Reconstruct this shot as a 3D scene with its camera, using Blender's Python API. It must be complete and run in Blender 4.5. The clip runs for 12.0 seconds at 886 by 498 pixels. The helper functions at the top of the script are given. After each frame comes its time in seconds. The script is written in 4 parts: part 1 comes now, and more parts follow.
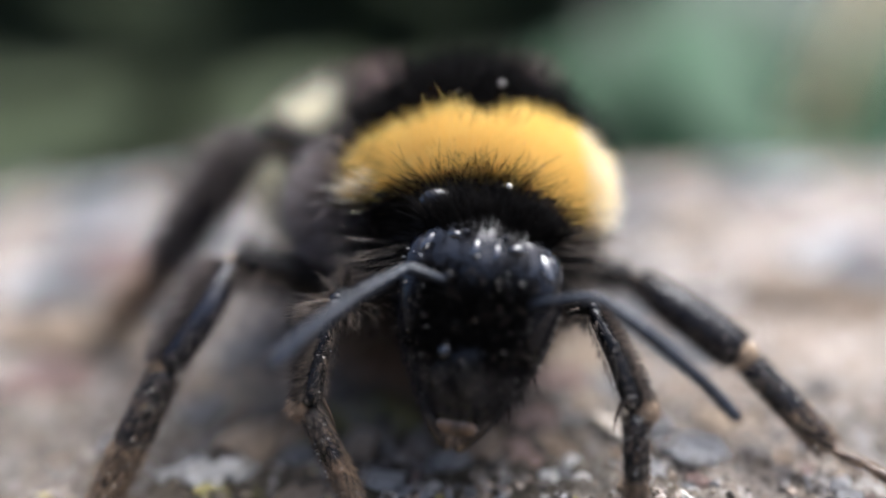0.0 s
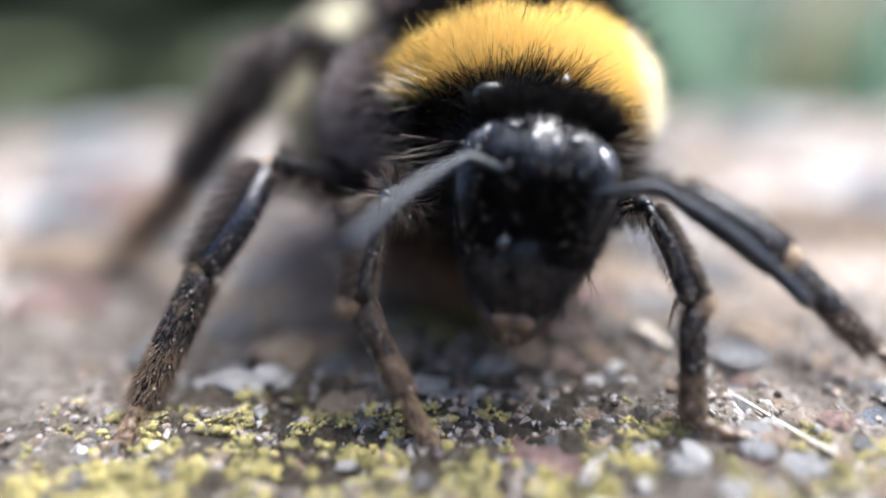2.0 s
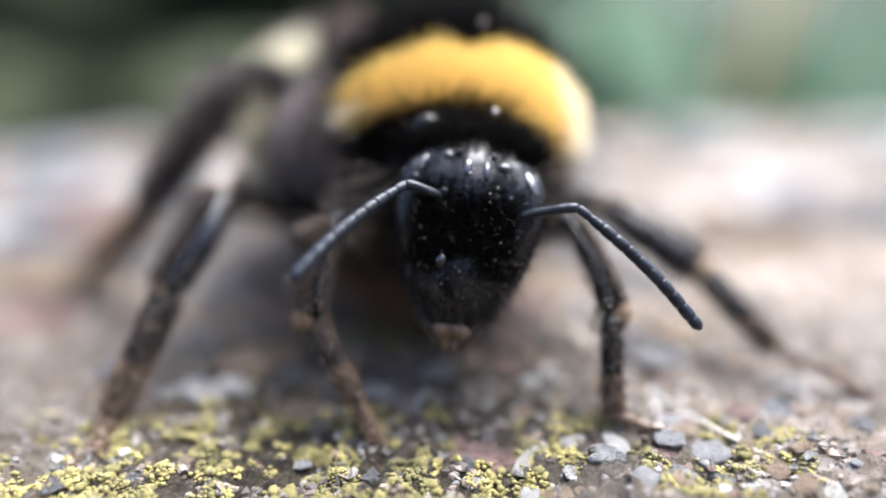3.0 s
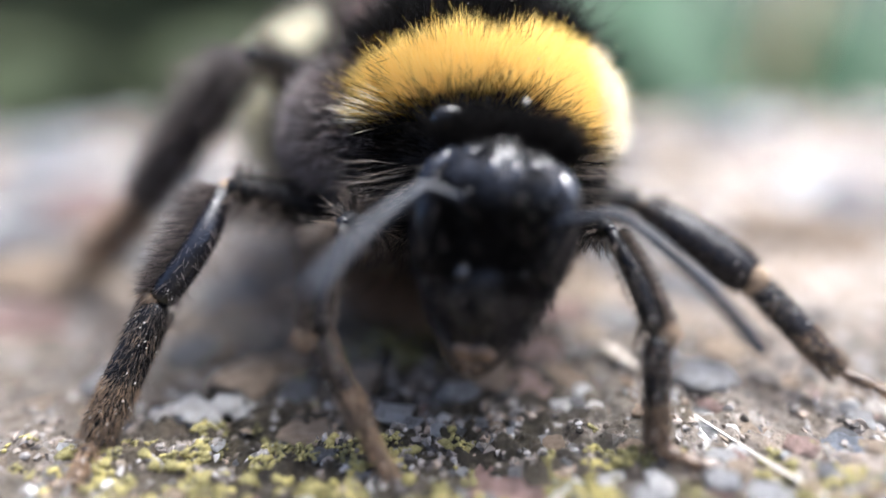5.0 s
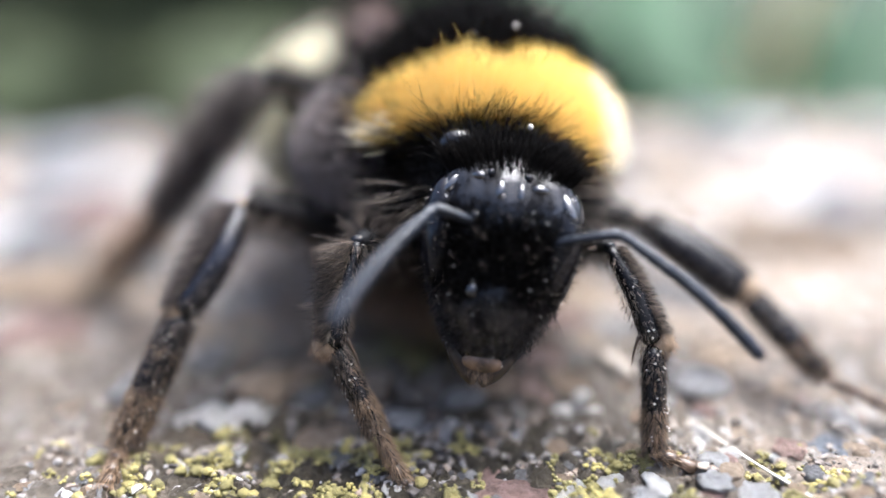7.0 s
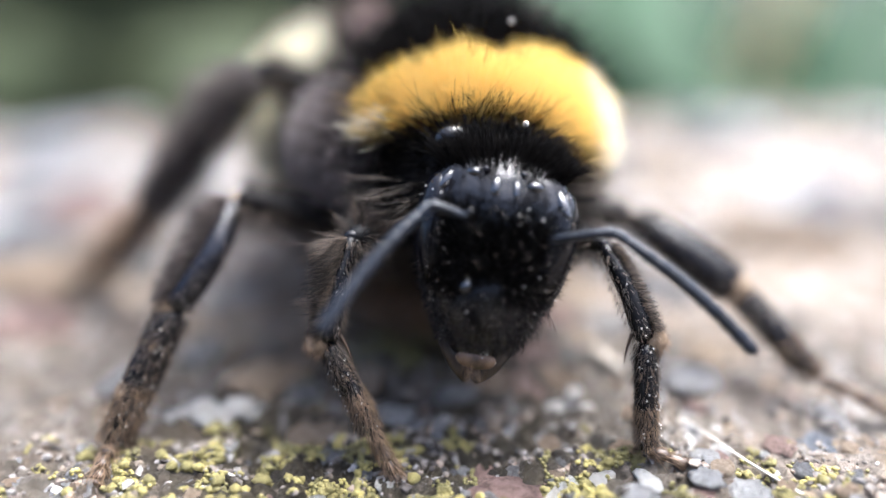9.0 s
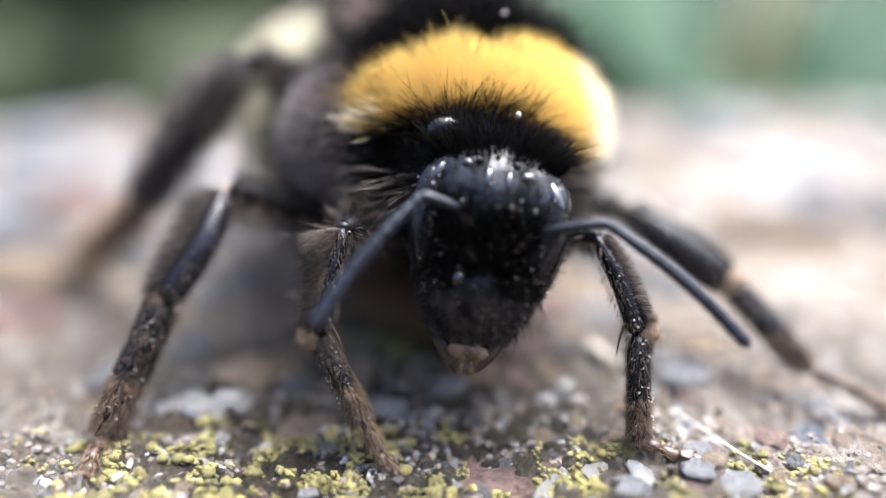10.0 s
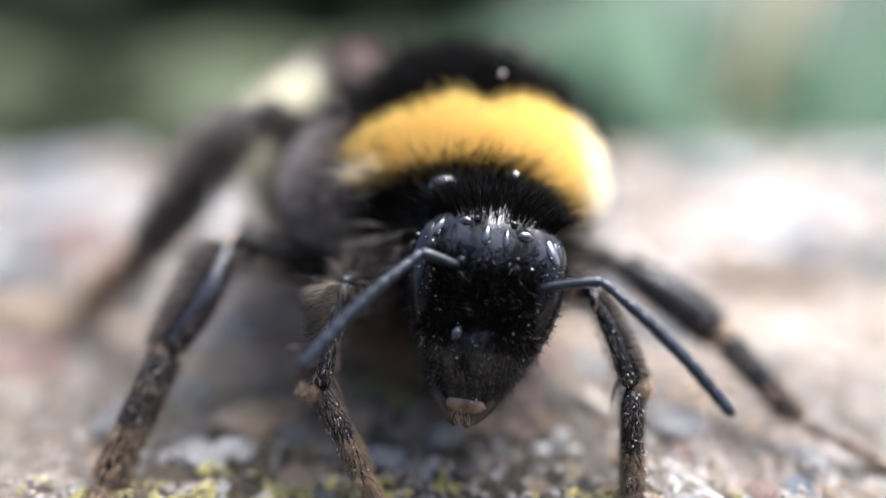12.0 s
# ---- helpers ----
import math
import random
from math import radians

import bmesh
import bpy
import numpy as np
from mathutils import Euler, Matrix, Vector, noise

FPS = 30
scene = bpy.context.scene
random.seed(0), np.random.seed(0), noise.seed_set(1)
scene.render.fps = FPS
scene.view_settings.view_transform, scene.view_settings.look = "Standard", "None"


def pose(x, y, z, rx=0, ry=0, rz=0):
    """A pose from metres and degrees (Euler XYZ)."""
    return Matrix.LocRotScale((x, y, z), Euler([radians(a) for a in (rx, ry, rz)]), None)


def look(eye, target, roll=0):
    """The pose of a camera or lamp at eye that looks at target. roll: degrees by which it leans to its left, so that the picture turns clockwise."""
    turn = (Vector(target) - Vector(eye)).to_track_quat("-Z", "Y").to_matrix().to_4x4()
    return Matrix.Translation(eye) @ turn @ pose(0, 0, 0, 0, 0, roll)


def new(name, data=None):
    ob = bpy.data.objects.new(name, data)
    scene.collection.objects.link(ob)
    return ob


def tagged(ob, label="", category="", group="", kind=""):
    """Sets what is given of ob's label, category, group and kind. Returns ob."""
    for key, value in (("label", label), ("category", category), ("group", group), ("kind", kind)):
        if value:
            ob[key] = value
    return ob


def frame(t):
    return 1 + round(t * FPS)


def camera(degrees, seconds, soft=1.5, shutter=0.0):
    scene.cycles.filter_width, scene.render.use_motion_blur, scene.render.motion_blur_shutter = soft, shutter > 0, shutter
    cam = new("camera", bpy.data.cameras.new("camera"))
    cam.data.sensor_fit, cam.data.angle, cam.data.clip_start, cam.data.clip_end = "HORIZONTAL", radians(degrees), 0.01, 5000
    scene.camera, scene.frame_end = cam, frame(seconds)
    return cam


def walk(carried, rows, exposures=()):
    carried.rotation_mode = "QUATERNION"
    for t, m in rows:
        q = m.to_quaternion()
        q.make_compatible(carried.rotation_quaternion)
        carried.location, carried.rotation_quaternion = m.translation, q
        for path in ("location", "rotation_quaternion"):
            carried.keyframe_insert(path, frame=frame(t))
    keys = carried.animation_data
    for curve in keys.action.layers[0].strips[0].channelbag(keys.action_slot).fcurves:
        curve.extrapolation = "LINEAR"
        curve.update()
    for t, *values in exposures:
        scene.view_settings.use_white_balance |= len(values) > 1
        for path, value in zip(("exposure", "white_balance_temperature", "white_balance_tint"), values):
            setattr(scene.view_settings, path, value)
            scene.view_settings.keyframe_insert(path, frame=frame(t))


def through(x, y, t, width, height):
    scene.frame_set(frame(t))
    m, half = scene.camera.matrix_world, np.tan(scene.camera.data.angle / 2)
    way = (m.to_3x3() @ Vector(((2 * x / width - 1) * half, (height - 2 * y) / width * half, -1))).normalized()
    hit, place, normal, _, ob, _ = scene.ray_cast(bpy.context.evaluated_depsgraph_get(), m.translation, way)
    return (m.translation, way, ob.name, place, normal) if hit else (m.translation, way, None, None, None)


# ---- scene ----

MM = 0.001


def v3(*a):
    return Vector(a) * MM


# ---------------------------------------------------------------- camera
cam = camera(59.0, 12.0, soft=1.5, shutter=0.5)
cam.data.dof.use_dof = True
cam.data.dof.focus_distance = 21.0 * MM
cam.data.dof.aperture_fstop = 10.2

# seconds, eye in millimetres, turn in degrees
PATH = [
    (0.0, 2.153, 0.442, 15.063, 67.9, 2.31, 4.92),
    (0.2, 1.682, 0.126, 14.298, 69.1, 2.27, 2.85),
    (0.5, 1.312, 0.338, 13.543, 66.8, 2.47, 3.76),
    (1.0, 1.583, 1.181, 13.375, 66.14, 2.26, 1.92),
    (1.5, 1.182, 1.241, 13.242, 64.97, 1.71, 1.66),
    (1.8, 0.495, 0.838, 13.36, 65.09, 0.95, 1.9),
    (2.0, -0.195, -0.159, 12.938, 66.25, 1.11, 2.71),
    (2.5, 0.286, -1.403, 14.151, 65.56, 1.27, 1.81),
    (3.0, 0.519, -2.03, 14.061, 66.71, 1.06, -0.04),
    (3.2, 0.317, -2.047, 14.053, 66.85, 0.77, -0.46),
    (4.8, 0.345, -0.134, 14.013, 64.57, 0.82, 0.8),
    (5.0, 0.398, 0.761, 13.7, 65.25, 1.21, 1.31),
    (5.5, 0.231, 2.394, 13.507, 64.16, 1.34, 0.32),
    (6.0, -0.061, 2.41, 13.725, 63.99, 1.6, 0.67),
    (6.2, -0.65, 1.109, 13.488, 64.17, 1.53, 1.26),
    (6.5, -0.617, 0.505, 13.96, 64.49, 1.66, 2.54),
    (7.0, 0.082, -0.073, 14.803, 64.71, 1.25, 0.97),
    (7.5, -0.05, -0.242, 14.848, 65.18, 0.72, 0.36),
    (7.7, 0.139, -0.218, 14.696, 65.07, 0.73, 0.34),
    (9.3, -0.161, 0.007, 14.871, 64.18, 0.27, 0.16),
    (9.5, -0.168, 0.006, 14.642, 64.19, 0.1, -0.18),
    (10.0, -0.109, -0.025, 14.662, 64.09, 0.18, -0.18),
    (10.5, -0.01, 0.007, 14.598, 64.0, 0.16, -0.19),
    (11.0, -0.315, 0.045, 14.899, 64.53, -0.25, -0.09),
    (11.5, -0.231, 0.12, 15.019, 65.28, -0.24, -0.35),
    (12.0, -0.167, -0.224, 15.618, 66.03, -0.29, -0.21),
]
EXPOSURE, KELVIN, TINT = 2.0, 5720.0, 9.0
walk(cam, [(t, pose(x * MM, y * MM, z * MM, rx, ry, rz)) for t, x, y, z, rx, ry, rz in PATH],
     exposures=[(t, EXPOSURE + e, KELVIN, TINT) for t, e in ((0.0, -0.46), (0.5, -0.06), (1.5, -0.06), (5.0, -0.04), (6.0, 0.0), (7.0, 0.1), (12.0, 0.1))])

# ---------------------------------------------------------------- light
SUN_AZIMUTH, SUN_ELEVATION = 46.0, 65.0  # clockwise from +y, and up
world = bpy.data.worlds.new("sky")
scene.world = world
world.use_nodes = True
wn = world.node_tree.nodes
wn.clear()
sky = wn.new("ShaderNodeTexSky")
sky.sky_type = "NISHITA"
sky.sun_disc = False
sky.air_density, sky.dust_density, sky.ozone_density = 0.7, 6.0, 0.2
sky.sun_elevation = radians(SUN_ELEVATION)
sky.sun_rotation = radians(SUN_AZIMUTH)
back = wn.new("ShaderNodeBackground")
back.inputs["Strength"].default_value = 0.15
wout = wn.new("ShaderNodeOutputWorld")
world.node_tree.links.new(sky.outputs[0], back.inputs[0])
world.node_tree.links.new(back.outputs[0], wout.inputs[0])

sun_data = bpy.data.lights.new("sun", "SUN")
sun_data.energy = 2.5
sun_data.angle = radians(40.0)
sun_data.color = (1.0, 0.96, 0.9)
sun = new("sun", sun_data)
az, el = radians(SUN_AZIMUTH), radians(SUN_ELEVATION)
TO_SUN = Vector((math.sin(az) * math.cos(el), math.cos(az) * math.cos(el), math.sin(el)))
sun.matrix_world = look(TO_SUN * 2.0, (0, 0, 0))


# ---------------------------------------------------------------- materials
class Mat:
    """A small builder for a node material."""

    def __init__(self, name):
        self.m = bpy.data.materials.new(name)
        self.m.use_nodes = True
        self.t = self.m.node_tree
        self.b = self.t.nodes["Principled BSDF"]
        self.out = self.t.nodes["Material Output"]
        self.co = self.t.nodes.new("ShaderNodeTexCoord").outputs["Object"]

    def node(self, kind, **kw):
        n = self.t.nodes.new(kind)
        for k, v in kw.items():
            n.inputs[k].default_value = v
        return n

    def link(self, a, b):
        self.t.links.new(a, b)

    def noise(self, scale, detail=4.0, rough=0.6):
        n = self.node("ShaderNodeTexNoise", Scale=scale, Detail=detail, Roughness=rough)
        self.link(self.co, n.inputs["Vector"])
        return n.outputs["Fac"]

    def cells(self, scale, feature="F1"):
        n = self.node("ShaderNodeTexVoronoi", Scale=scale)
        n.feature = feature
        self.link(self.co, n.inputs["Vector"])
        return n.outputs

    def ramp(self, fac, stops):
        n = self.node("ShaderNodeValToRGB")
        el = n.color_ramp.elements
        while len(el) < len(stops):
            el.new(0.5)
        for e, (p, c) in zip(el, stops):
            e.position, e.color = p, (*c, 1.0)
        self.link(fac, n.inputs[0])
        return n.outputs[0]

    def mix(self, fac, a, b, mode="MIX"):
        n = self.t.nodes.new("ShaderNodeMix")
        n.data_type, n.blend_type = "RGBA", mode
        for sock, val in ((n.inputs[0], fac), (n.inputs[6], a), (n.inputs[7], b)):
            if isinstance(val, (int, float)):
                sock.default_value = val
            elif isinstance(val, tuple):
                sock.default_value = (*val, 1.0)
            else:
                self.link(val, sock)
        return n.outputs[2]

    def bump(self, height, distance, strength=1.0):
        n = self.node("ShaderNodeBump", Strength=strength, Distance=distance)
        self.link(height, n.inputs["Height"])
        self.link(n.outputs[0], self.b.inputs["Normal"])

    def base(self, col):
        if isinstance(col, tuple):
            self.b.inputs["Base Color"].default_value = (*col, 1.0)
        else:
            self.link(col, self.b.inputs["Base Color"])

    def set(self, **kw):
        for k, v in kw.items():
            self.b.inputs[k.replace("_", " ")].default_value = v
        return self


def chitin(name, dark, light, rough, bump=0.000012, scale=9000.0, coat=0.3, shine=0.5):
    m = Mat(name)
    m.base(m.ramp(m.noise(1400.0), [(0.35, dark), (0.7, light)]))
    m.set(Roughness=rough)
    m.link(m.ramp(m.noise(3200.0, 3.0), [(0.38, (shine * 0.75,) * 3), (0.6, (shine * 1.1,) * 3)]), m.b.inputs["Specular IOR Level"])
    m.b.inputs["Coat Weight"].default_value = coat
    m.b.inputs["Coat Roughness"].default_value = 0.16
    m.bump(m.noise(scale, 2.0), bump, 0.6)
    return m.m


def hair(name, a, b, rough=0.45, through=0.25, shine=0.5, few=0.0):
    """Hair: coloured strand by strand, part of the light goes through. few: the share of strands that keep to the dark end."""
    m = Mat(name)
    isle = m.t.nodes.new("ShaderNodeNewGeometry").outputs["Random Per Island"]
    col = m.ramp(isle, [(few, a), (1.0, b)])
    m.base(col)
    m.set(Roughness=rough)
    m.b.inputs["Specular IOR Level"].default_value = shine
    tr = m.node("ShaderNodeBsdfTranslucent")
    m.link(col, tr.inputs["Color"])
    mx = m.node("ShaderNodeMixShader", Fac=through)
    m.link(m.b.outputs[0], mx.inputs[1])
    m.link(tr.outputs[0], mx.inputs[2])
    m.link(mx.outputs[0], m.out.inputs["Surface"])
    return m.m




def head_cuticle():
    """Black cuticle, polished in patches and dull where fine hair has grown."""
    m = Mat("black_head_cuticle")
    m.base(m.ramp(m.noise(1400.0), [(0.35, (0.002, 0.002, 0.0025)), (0.7, (0.007, 0.006, 0.006))]))
    grow = m.node("ShaderNodeMapping", Scale=(1.0, 0.6, 0.4))
    m.link(m.co, grow.inputs["Vector"])
    n = m.node("ShaderNodeTexNoise", Scale=1800.0, Detail=4.0, Roughness=0.65)
    m.link(grow.outputs[0], n.inputs["Vector"])
    m.link(m.ramp(n.outputs["Fac"], [(0.4, (0.06, 0.06, 0.06)), (0.58, (0.65, 0.65, 0.65))]), m.b.inputs["Specular IOR Level"])
    m.link(m.ramp(n.outputs["Fac"], [(0.4, (0.3, 0.3, 0.3)), (0.6, (0.17, 0.17, 0.17))]), m.b.inputs["Roughness"])
    m.bump(m.noise(7000.0, 4.0, 0.65), 0.000016, 0.8)
    return m.m


M_HEAD = head_cuticle()
M_EYE = chitin("compound_eye_facets", (0.003, 0.003, 0.005), (0.008, 0.008, 0.01), 0.18, bump=0.000003, scale=30000.0, coat=0.0, shine=0.35)
M_LEG = chitin("leg_cuticle", (0.003, 0.003, 0.004), (0.01, 0.009, 0.009), 0.26, bump=0.00004, scale=13000.0, coat=0.0, shine=0.24)
M_SHIN = chitin("glossy_shin_cuticle", (0.003, 0.003, 0.005), (0.008, 0.008, 0.011), 0.2, bump=0.00003, scale=9000.0, coat=0.0, shine=0.6)
M_GLOSS = chitin("polished_black_cuticle", (0.003, 0.003, 0.004), (0.007, 0.007, 0.008), 0.22, bump=0.000012, scale=6000.0, coat=0.6, shine=1.0)
M_FEMUR = chitin("dull_femur_cuticle", (0.002, 0.002, 0.002), (0.006, 0.005, 0.005), 0.55, bump=0.00004, scale=13000.0, coat=0.0, shine=0.2)
M_TARSUS = chitin("brown_tarsus_cuticle", (0.03, 0.018, 0.01), (0.12, 0.075, 0.045), 0.5)
# black antenna; the blue of reflected sky is put into the base colour
M_FLAG = chitin("antenna_cuticle_with_painted_sky", (0.007, 0.009, 0.013), (0.018, 0.022, 0.032), 0.4, bump=0.00003, scale=11000.0, coat=0.0, shine=0.35)
M_JOINT = chitin("pale_joint_membrane", (0.13, 0.09, 0.057), (0.36, 0.27, 0.18), 0.7, bump=0.00004, scale=4000.0, coat=0.0, shine=0.2)
M_LABRUM = chitin("brown_labrum", (0.045, 0.026, 0.014), (0.26, 0.155, 0.085), 0.4, bump=0.00005, scale=5000.0)
M_MAND = chitin("dark_red_mandible", (0.004, 0.0025, 0.002), (0.022, 0.01, 0.006), 0.28)
M_BODY = chitin("body_cuticle", (0.006, 0.0045, 0.004), (0.015, 0.011, 0.009), 0.7, coat=0.0)

H_YELLOW = hair("yellow_hair", (0.96, 0.715, 0.22), (0.975, 0.825, 0.4), 0.55, 0.68, 0.2)
H_BLACK = hair("black_hair", (0.002, 0.0017, 0.0016), (0.006, 0.005, 0.0045), 0.6, 0.03, 0.04)
H_BROWN = hair("brown_black_hair", (0.016, 0.012, 0.01), (0.11, 0.085, 0.072), 0.4, 0.25, 0.15)
# black flank hair; its sheen is put into the light strand colours
H_FLANK = hair("black_hair_with_painted_sheen", (0.03, 0.025, 0.024), (0.56, 0.48, 0.46), 0.4, 0.3, 0.5, 0.15)
# H_SHOULDER and H_LEG: pale strands among dark ones stand for glints
H_SHOULDER = hair("black_hair_with_painted_glints", (0.005, 0.004, 0.004), (0.6, 0.5, 0.4), 0.35, 0.3, 0.3, 0.5)
H_LEG = hair("dark_hair_with_painted_glints", (0.01, 0.008, 0.006), (0.26, 0.2, 0.155), 0.36, 0.3, 0.35, 0.35)
H_TIBIA = hair("grey_brown_bristle", (0.024, 0.019, 0.017), (0.32, 0.26, 0.23), 0.36, 0.35, 0.4, 0.3)
H_FACE = hair("face_hair", (0.004, 0.003, 0.003), (0.09, 0.07, 0.06), 0.3, 0.05, 0.25, 0.6)
H_CREAM = hair("cream_hair", (0.8, 0.76, 0.58), (0.95, 0.92, 0.78), 0.5, 0.5)
# cream hair, which also carries the sunlight painted on the collar's right end
H_PALE = hair("pale_and_sunlit_hair", (0.95, 0.88, 0.66), (0.98, 0.96, 0.88), 0.5, 0.6)
H_BELLY = hair("warm_brown_hair", (0.1, 0.068, 0.045), (0.34, 0.25, 0.18), 0.5, 0.3)
H_GOLD = hair("golden_brown_hair", (0.13, 0.08, 0.045), (0.42, 0.29, 0.18), 0.4, 0.3)


def dust_material():
    m = Mat("pollen_dust")
    m.base((0.66, 0.62, 0.55))
    return m.set(Roughness=0.5).m


M_DUST = dust_material()


def wing_material():
    m = Mat("brown_wing_membrane")
    m.base(m.ramp(m.noise(900.0), [(0.3, (0.035, 0.021, 0.016)), (0.7, (0.08, 0.05, 0.04))]))
    m.set(Roughness=0.55, Alpha=0.85)
    m.b.inputs["Specular IOR Level"].default_value = 0.15
    return m.m


M_WING = wing_material()


def slab_material():
    m = Mat("weathered_stone")
    big = m.ramp(m.noise(55.0, 6.0, 0.65), [(0.3, (0.2, 0.165, 0.125)), (0.5, (0.43, 0.4, 0.36)), (0.68, (0.55, 0.52, 0.48))])
    stain = m.ramp(m.noise(170.0, 3.0, 0.55), [(0.36, (0.2, 0.215, 0.235)), (0.46, (0.42, 0.4, 0.38)), (0.56, (0.44, 0.33, 0.235)), (0.68, (0.72, 0.7, 0.68))])
    big = m.mix(0.5, big, stain)
    c = m.cells(420.0)
    grain = m.ramp(c["Color"], [(0.15, (0.065, 0.06, 0.055)), (0.35, (0.26, 0.245, 0.225)), (0.6, (0.46, 0.38, 0.32)), (0.85, (0.75, 0.73, 0.71))])
    col = m.mix(0.4, big, grain)
    warp = m.node("ShaderNodeVectorMath")
    warp.operation = "MULTIPLY_ADD"
    shove = m.node("ShaderNodeTexNoise", Scale=1800.0, Detail=4.0)
    m.link(m.co, shove.inputs["Vector"])
    m.link(shove.outputs["Color"], warp.inputs[0])
    warp.inputs[1].default_value = (0.0005, 0.0005, 0.0005)
    m.link(m.co, warp.inputs[2])
    bits = m.node("ShaderNodeTexVoronoi", Scale=1900.0)
    m.link(warp.outputs[0], bits.inputs["Vector"])
    crystal = m.ramp(bits.outputs["Color"], [(0.12, (0.05, 0.042, 0.034)), (0.32, (0.2, 0.165, 0.13)), (0.5, (0.33, 0.31, 0.3)), (0.68, (0.3, 0.22, 0.16)), (0.85, (0.66, 0.65, 0.66))])
    col = m.mix(0.5, col, crystal)
    fine = m.ramp(m.noise(2600.0, 5.0, 0.7), [(0.3, (0.3, 0.3, 0.3)), (0.6, (1.0, 1.0, 1.0))])
    col = m.mix(0.6, col, fine, "MULTIPLY")
    # dark moss in front; its colour also carries the shade below the bee
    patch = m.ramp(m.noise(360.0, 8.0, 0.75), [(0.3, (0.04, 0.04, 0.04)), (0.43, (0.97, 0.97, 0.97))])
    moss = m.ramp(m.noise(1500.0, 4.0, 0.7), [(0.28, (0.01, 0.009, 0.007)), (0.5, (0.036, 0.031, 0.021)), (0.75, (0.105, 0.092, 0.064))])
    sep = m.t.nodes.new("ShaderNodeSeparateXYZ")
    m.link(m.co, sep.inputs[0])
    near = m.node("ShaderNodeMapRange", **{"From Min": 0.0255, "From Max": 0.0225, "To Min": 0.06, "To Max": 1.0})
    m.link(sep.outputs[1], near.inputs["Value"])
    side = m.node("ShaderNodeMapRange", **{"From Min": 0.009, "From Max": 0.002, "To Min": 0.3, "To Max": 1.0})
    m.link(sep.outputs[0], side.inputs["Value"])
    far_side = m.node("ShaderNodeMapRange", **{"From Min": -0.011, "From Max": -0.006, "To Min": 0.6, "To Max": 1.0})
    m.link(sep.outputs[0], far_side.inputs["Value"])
    # masks keep moss and painted shade to the ground round the bee
    moss_and_shade = m.mix(1.0, m.mix(1.0, patch, near.outputs[0], "MULTIPLY"), m.mix(1.0, side.outputs[0], far_side.outputs[0], "MULTIPLY"), "MULTIPLY")
    col = m.mix(moss_and_shade, col, moss)
    col = m.mix(1.0, col, (1.0, 0.94, 0.86), "MULTIPLY")
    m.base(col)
    m.link(m.ramp(bits.outputs["Color"], [(0.3, (0.85, 0.85, 0.85)), (0.8, (0.3, 0.3, 0.3))]), m.b.inputs["Roughness"])
    m.set(Specular_IOR_Level=0.25)
    m.bump(m.noise(2600.0, 7.0, 0.75), 0.0004, 1.0)
    return m.m


def pebble_material(name, a, b, rough=0.55, spot=0.2):
    m = Mat(name)
    rnd = m.t.nodes.new("ShaderNodeObjectInfo").outputs["Random"]
    col = m.ramp(rnd, [(0.0, a), (1.0, b)])
    spots = m.ramp(m.noise(2.6, 6.0, 0.75), [(0.36, (spot, spot * 0.95, spot * 0.85)), (0.58, (1.0, 1.0, 1.0))])
    m.base(m.mix(0.8, col, spots, "MULTIPLY"))
    m.set(Roughness=rough)
    m.bump(m.noise(5.0, 6.0, 0.75), 0.22, 0.9)
    return m.m


def grain_material():
    m = Mat("mineral_grains")
    isle = m.t.nodes.new("ShaderNodeNewGeometry").outputs["Random Per Island"]
    m.base(m.ramp(isle, [(0.0, (0.025, 0.021, 0.017)), (0.3, (0.07, 0.056, 0.042)), (0.6, (0.16, 0.13, 0.1)), (0.9, (0.2, 0.19, 0.185)), (1.0, (0.42, 0.4, 0.38))]))
    m.set(Roughness=0.75, Specular_IOR_Level=0.25)
    m.bump(m.noise(7000.0, 3.0), 0.00004, 0.5)
    return m.m


def crystal_material():
    m = Mat("angular_crystals")
    isle = m.t.nodes.new("ShaderNodeNewGeometry").outputs["Random Per Island"]
    col = m.ramp(isle, [(0.0, (0.03, 0.028, 0.028)), (0.25, (0.13, 0.11, 0.095)), (0.5, (0.2, 0.185, 0.17)), (0.7, (0.26, 0.2, 0.15)), (0.92, (0.26, 0.255, 0.25)), (1.0, (0.55, 0.53, 0.51))])
    dirt = m.ramp(m.noise(3500.0, 4.0, 0.7), [(0.35, (0.35, 0.3, 0.24)), (0.6, (1.0, 1.0, 1.0))])
    m.base(m.mix(0.8, col, dirt, "MULTIPLY"))
    m.set(Roughness=0.5, Specular_IOR_Level=0.22)
    m.bump(m.noise(6000.0, 4.0), 0.00005, 0.6)
    return m.m


def lichen_material():
    m = Mat("yellow_lichen")
    isle = m.t.nodes.new("ShaderNodeObjectInfo").outputs["Random"]
    a = m.ramp(m.noise(900.0, 2.0), [(0.35, (0.07, 0.066, 0.03)), (0.5, (0.17, 0.15, 0.055)), (0.65, (0.4, 0.34, 0.11))])
    a = m.mix(isle, a, (0.38, 0.32, 0.11))
    m.base(m.mix(0.5, a, m.ramp(m.noise(5000.0), [(0.3, (0.4, 0.4, 0.35)), (0.6, (1, 1, 1))]), "MULTIPLY"))
    m.set(Roughness=0.8)
    m.bump(m.noise(9000.0), 0.00004, 0.8)
    return m.m


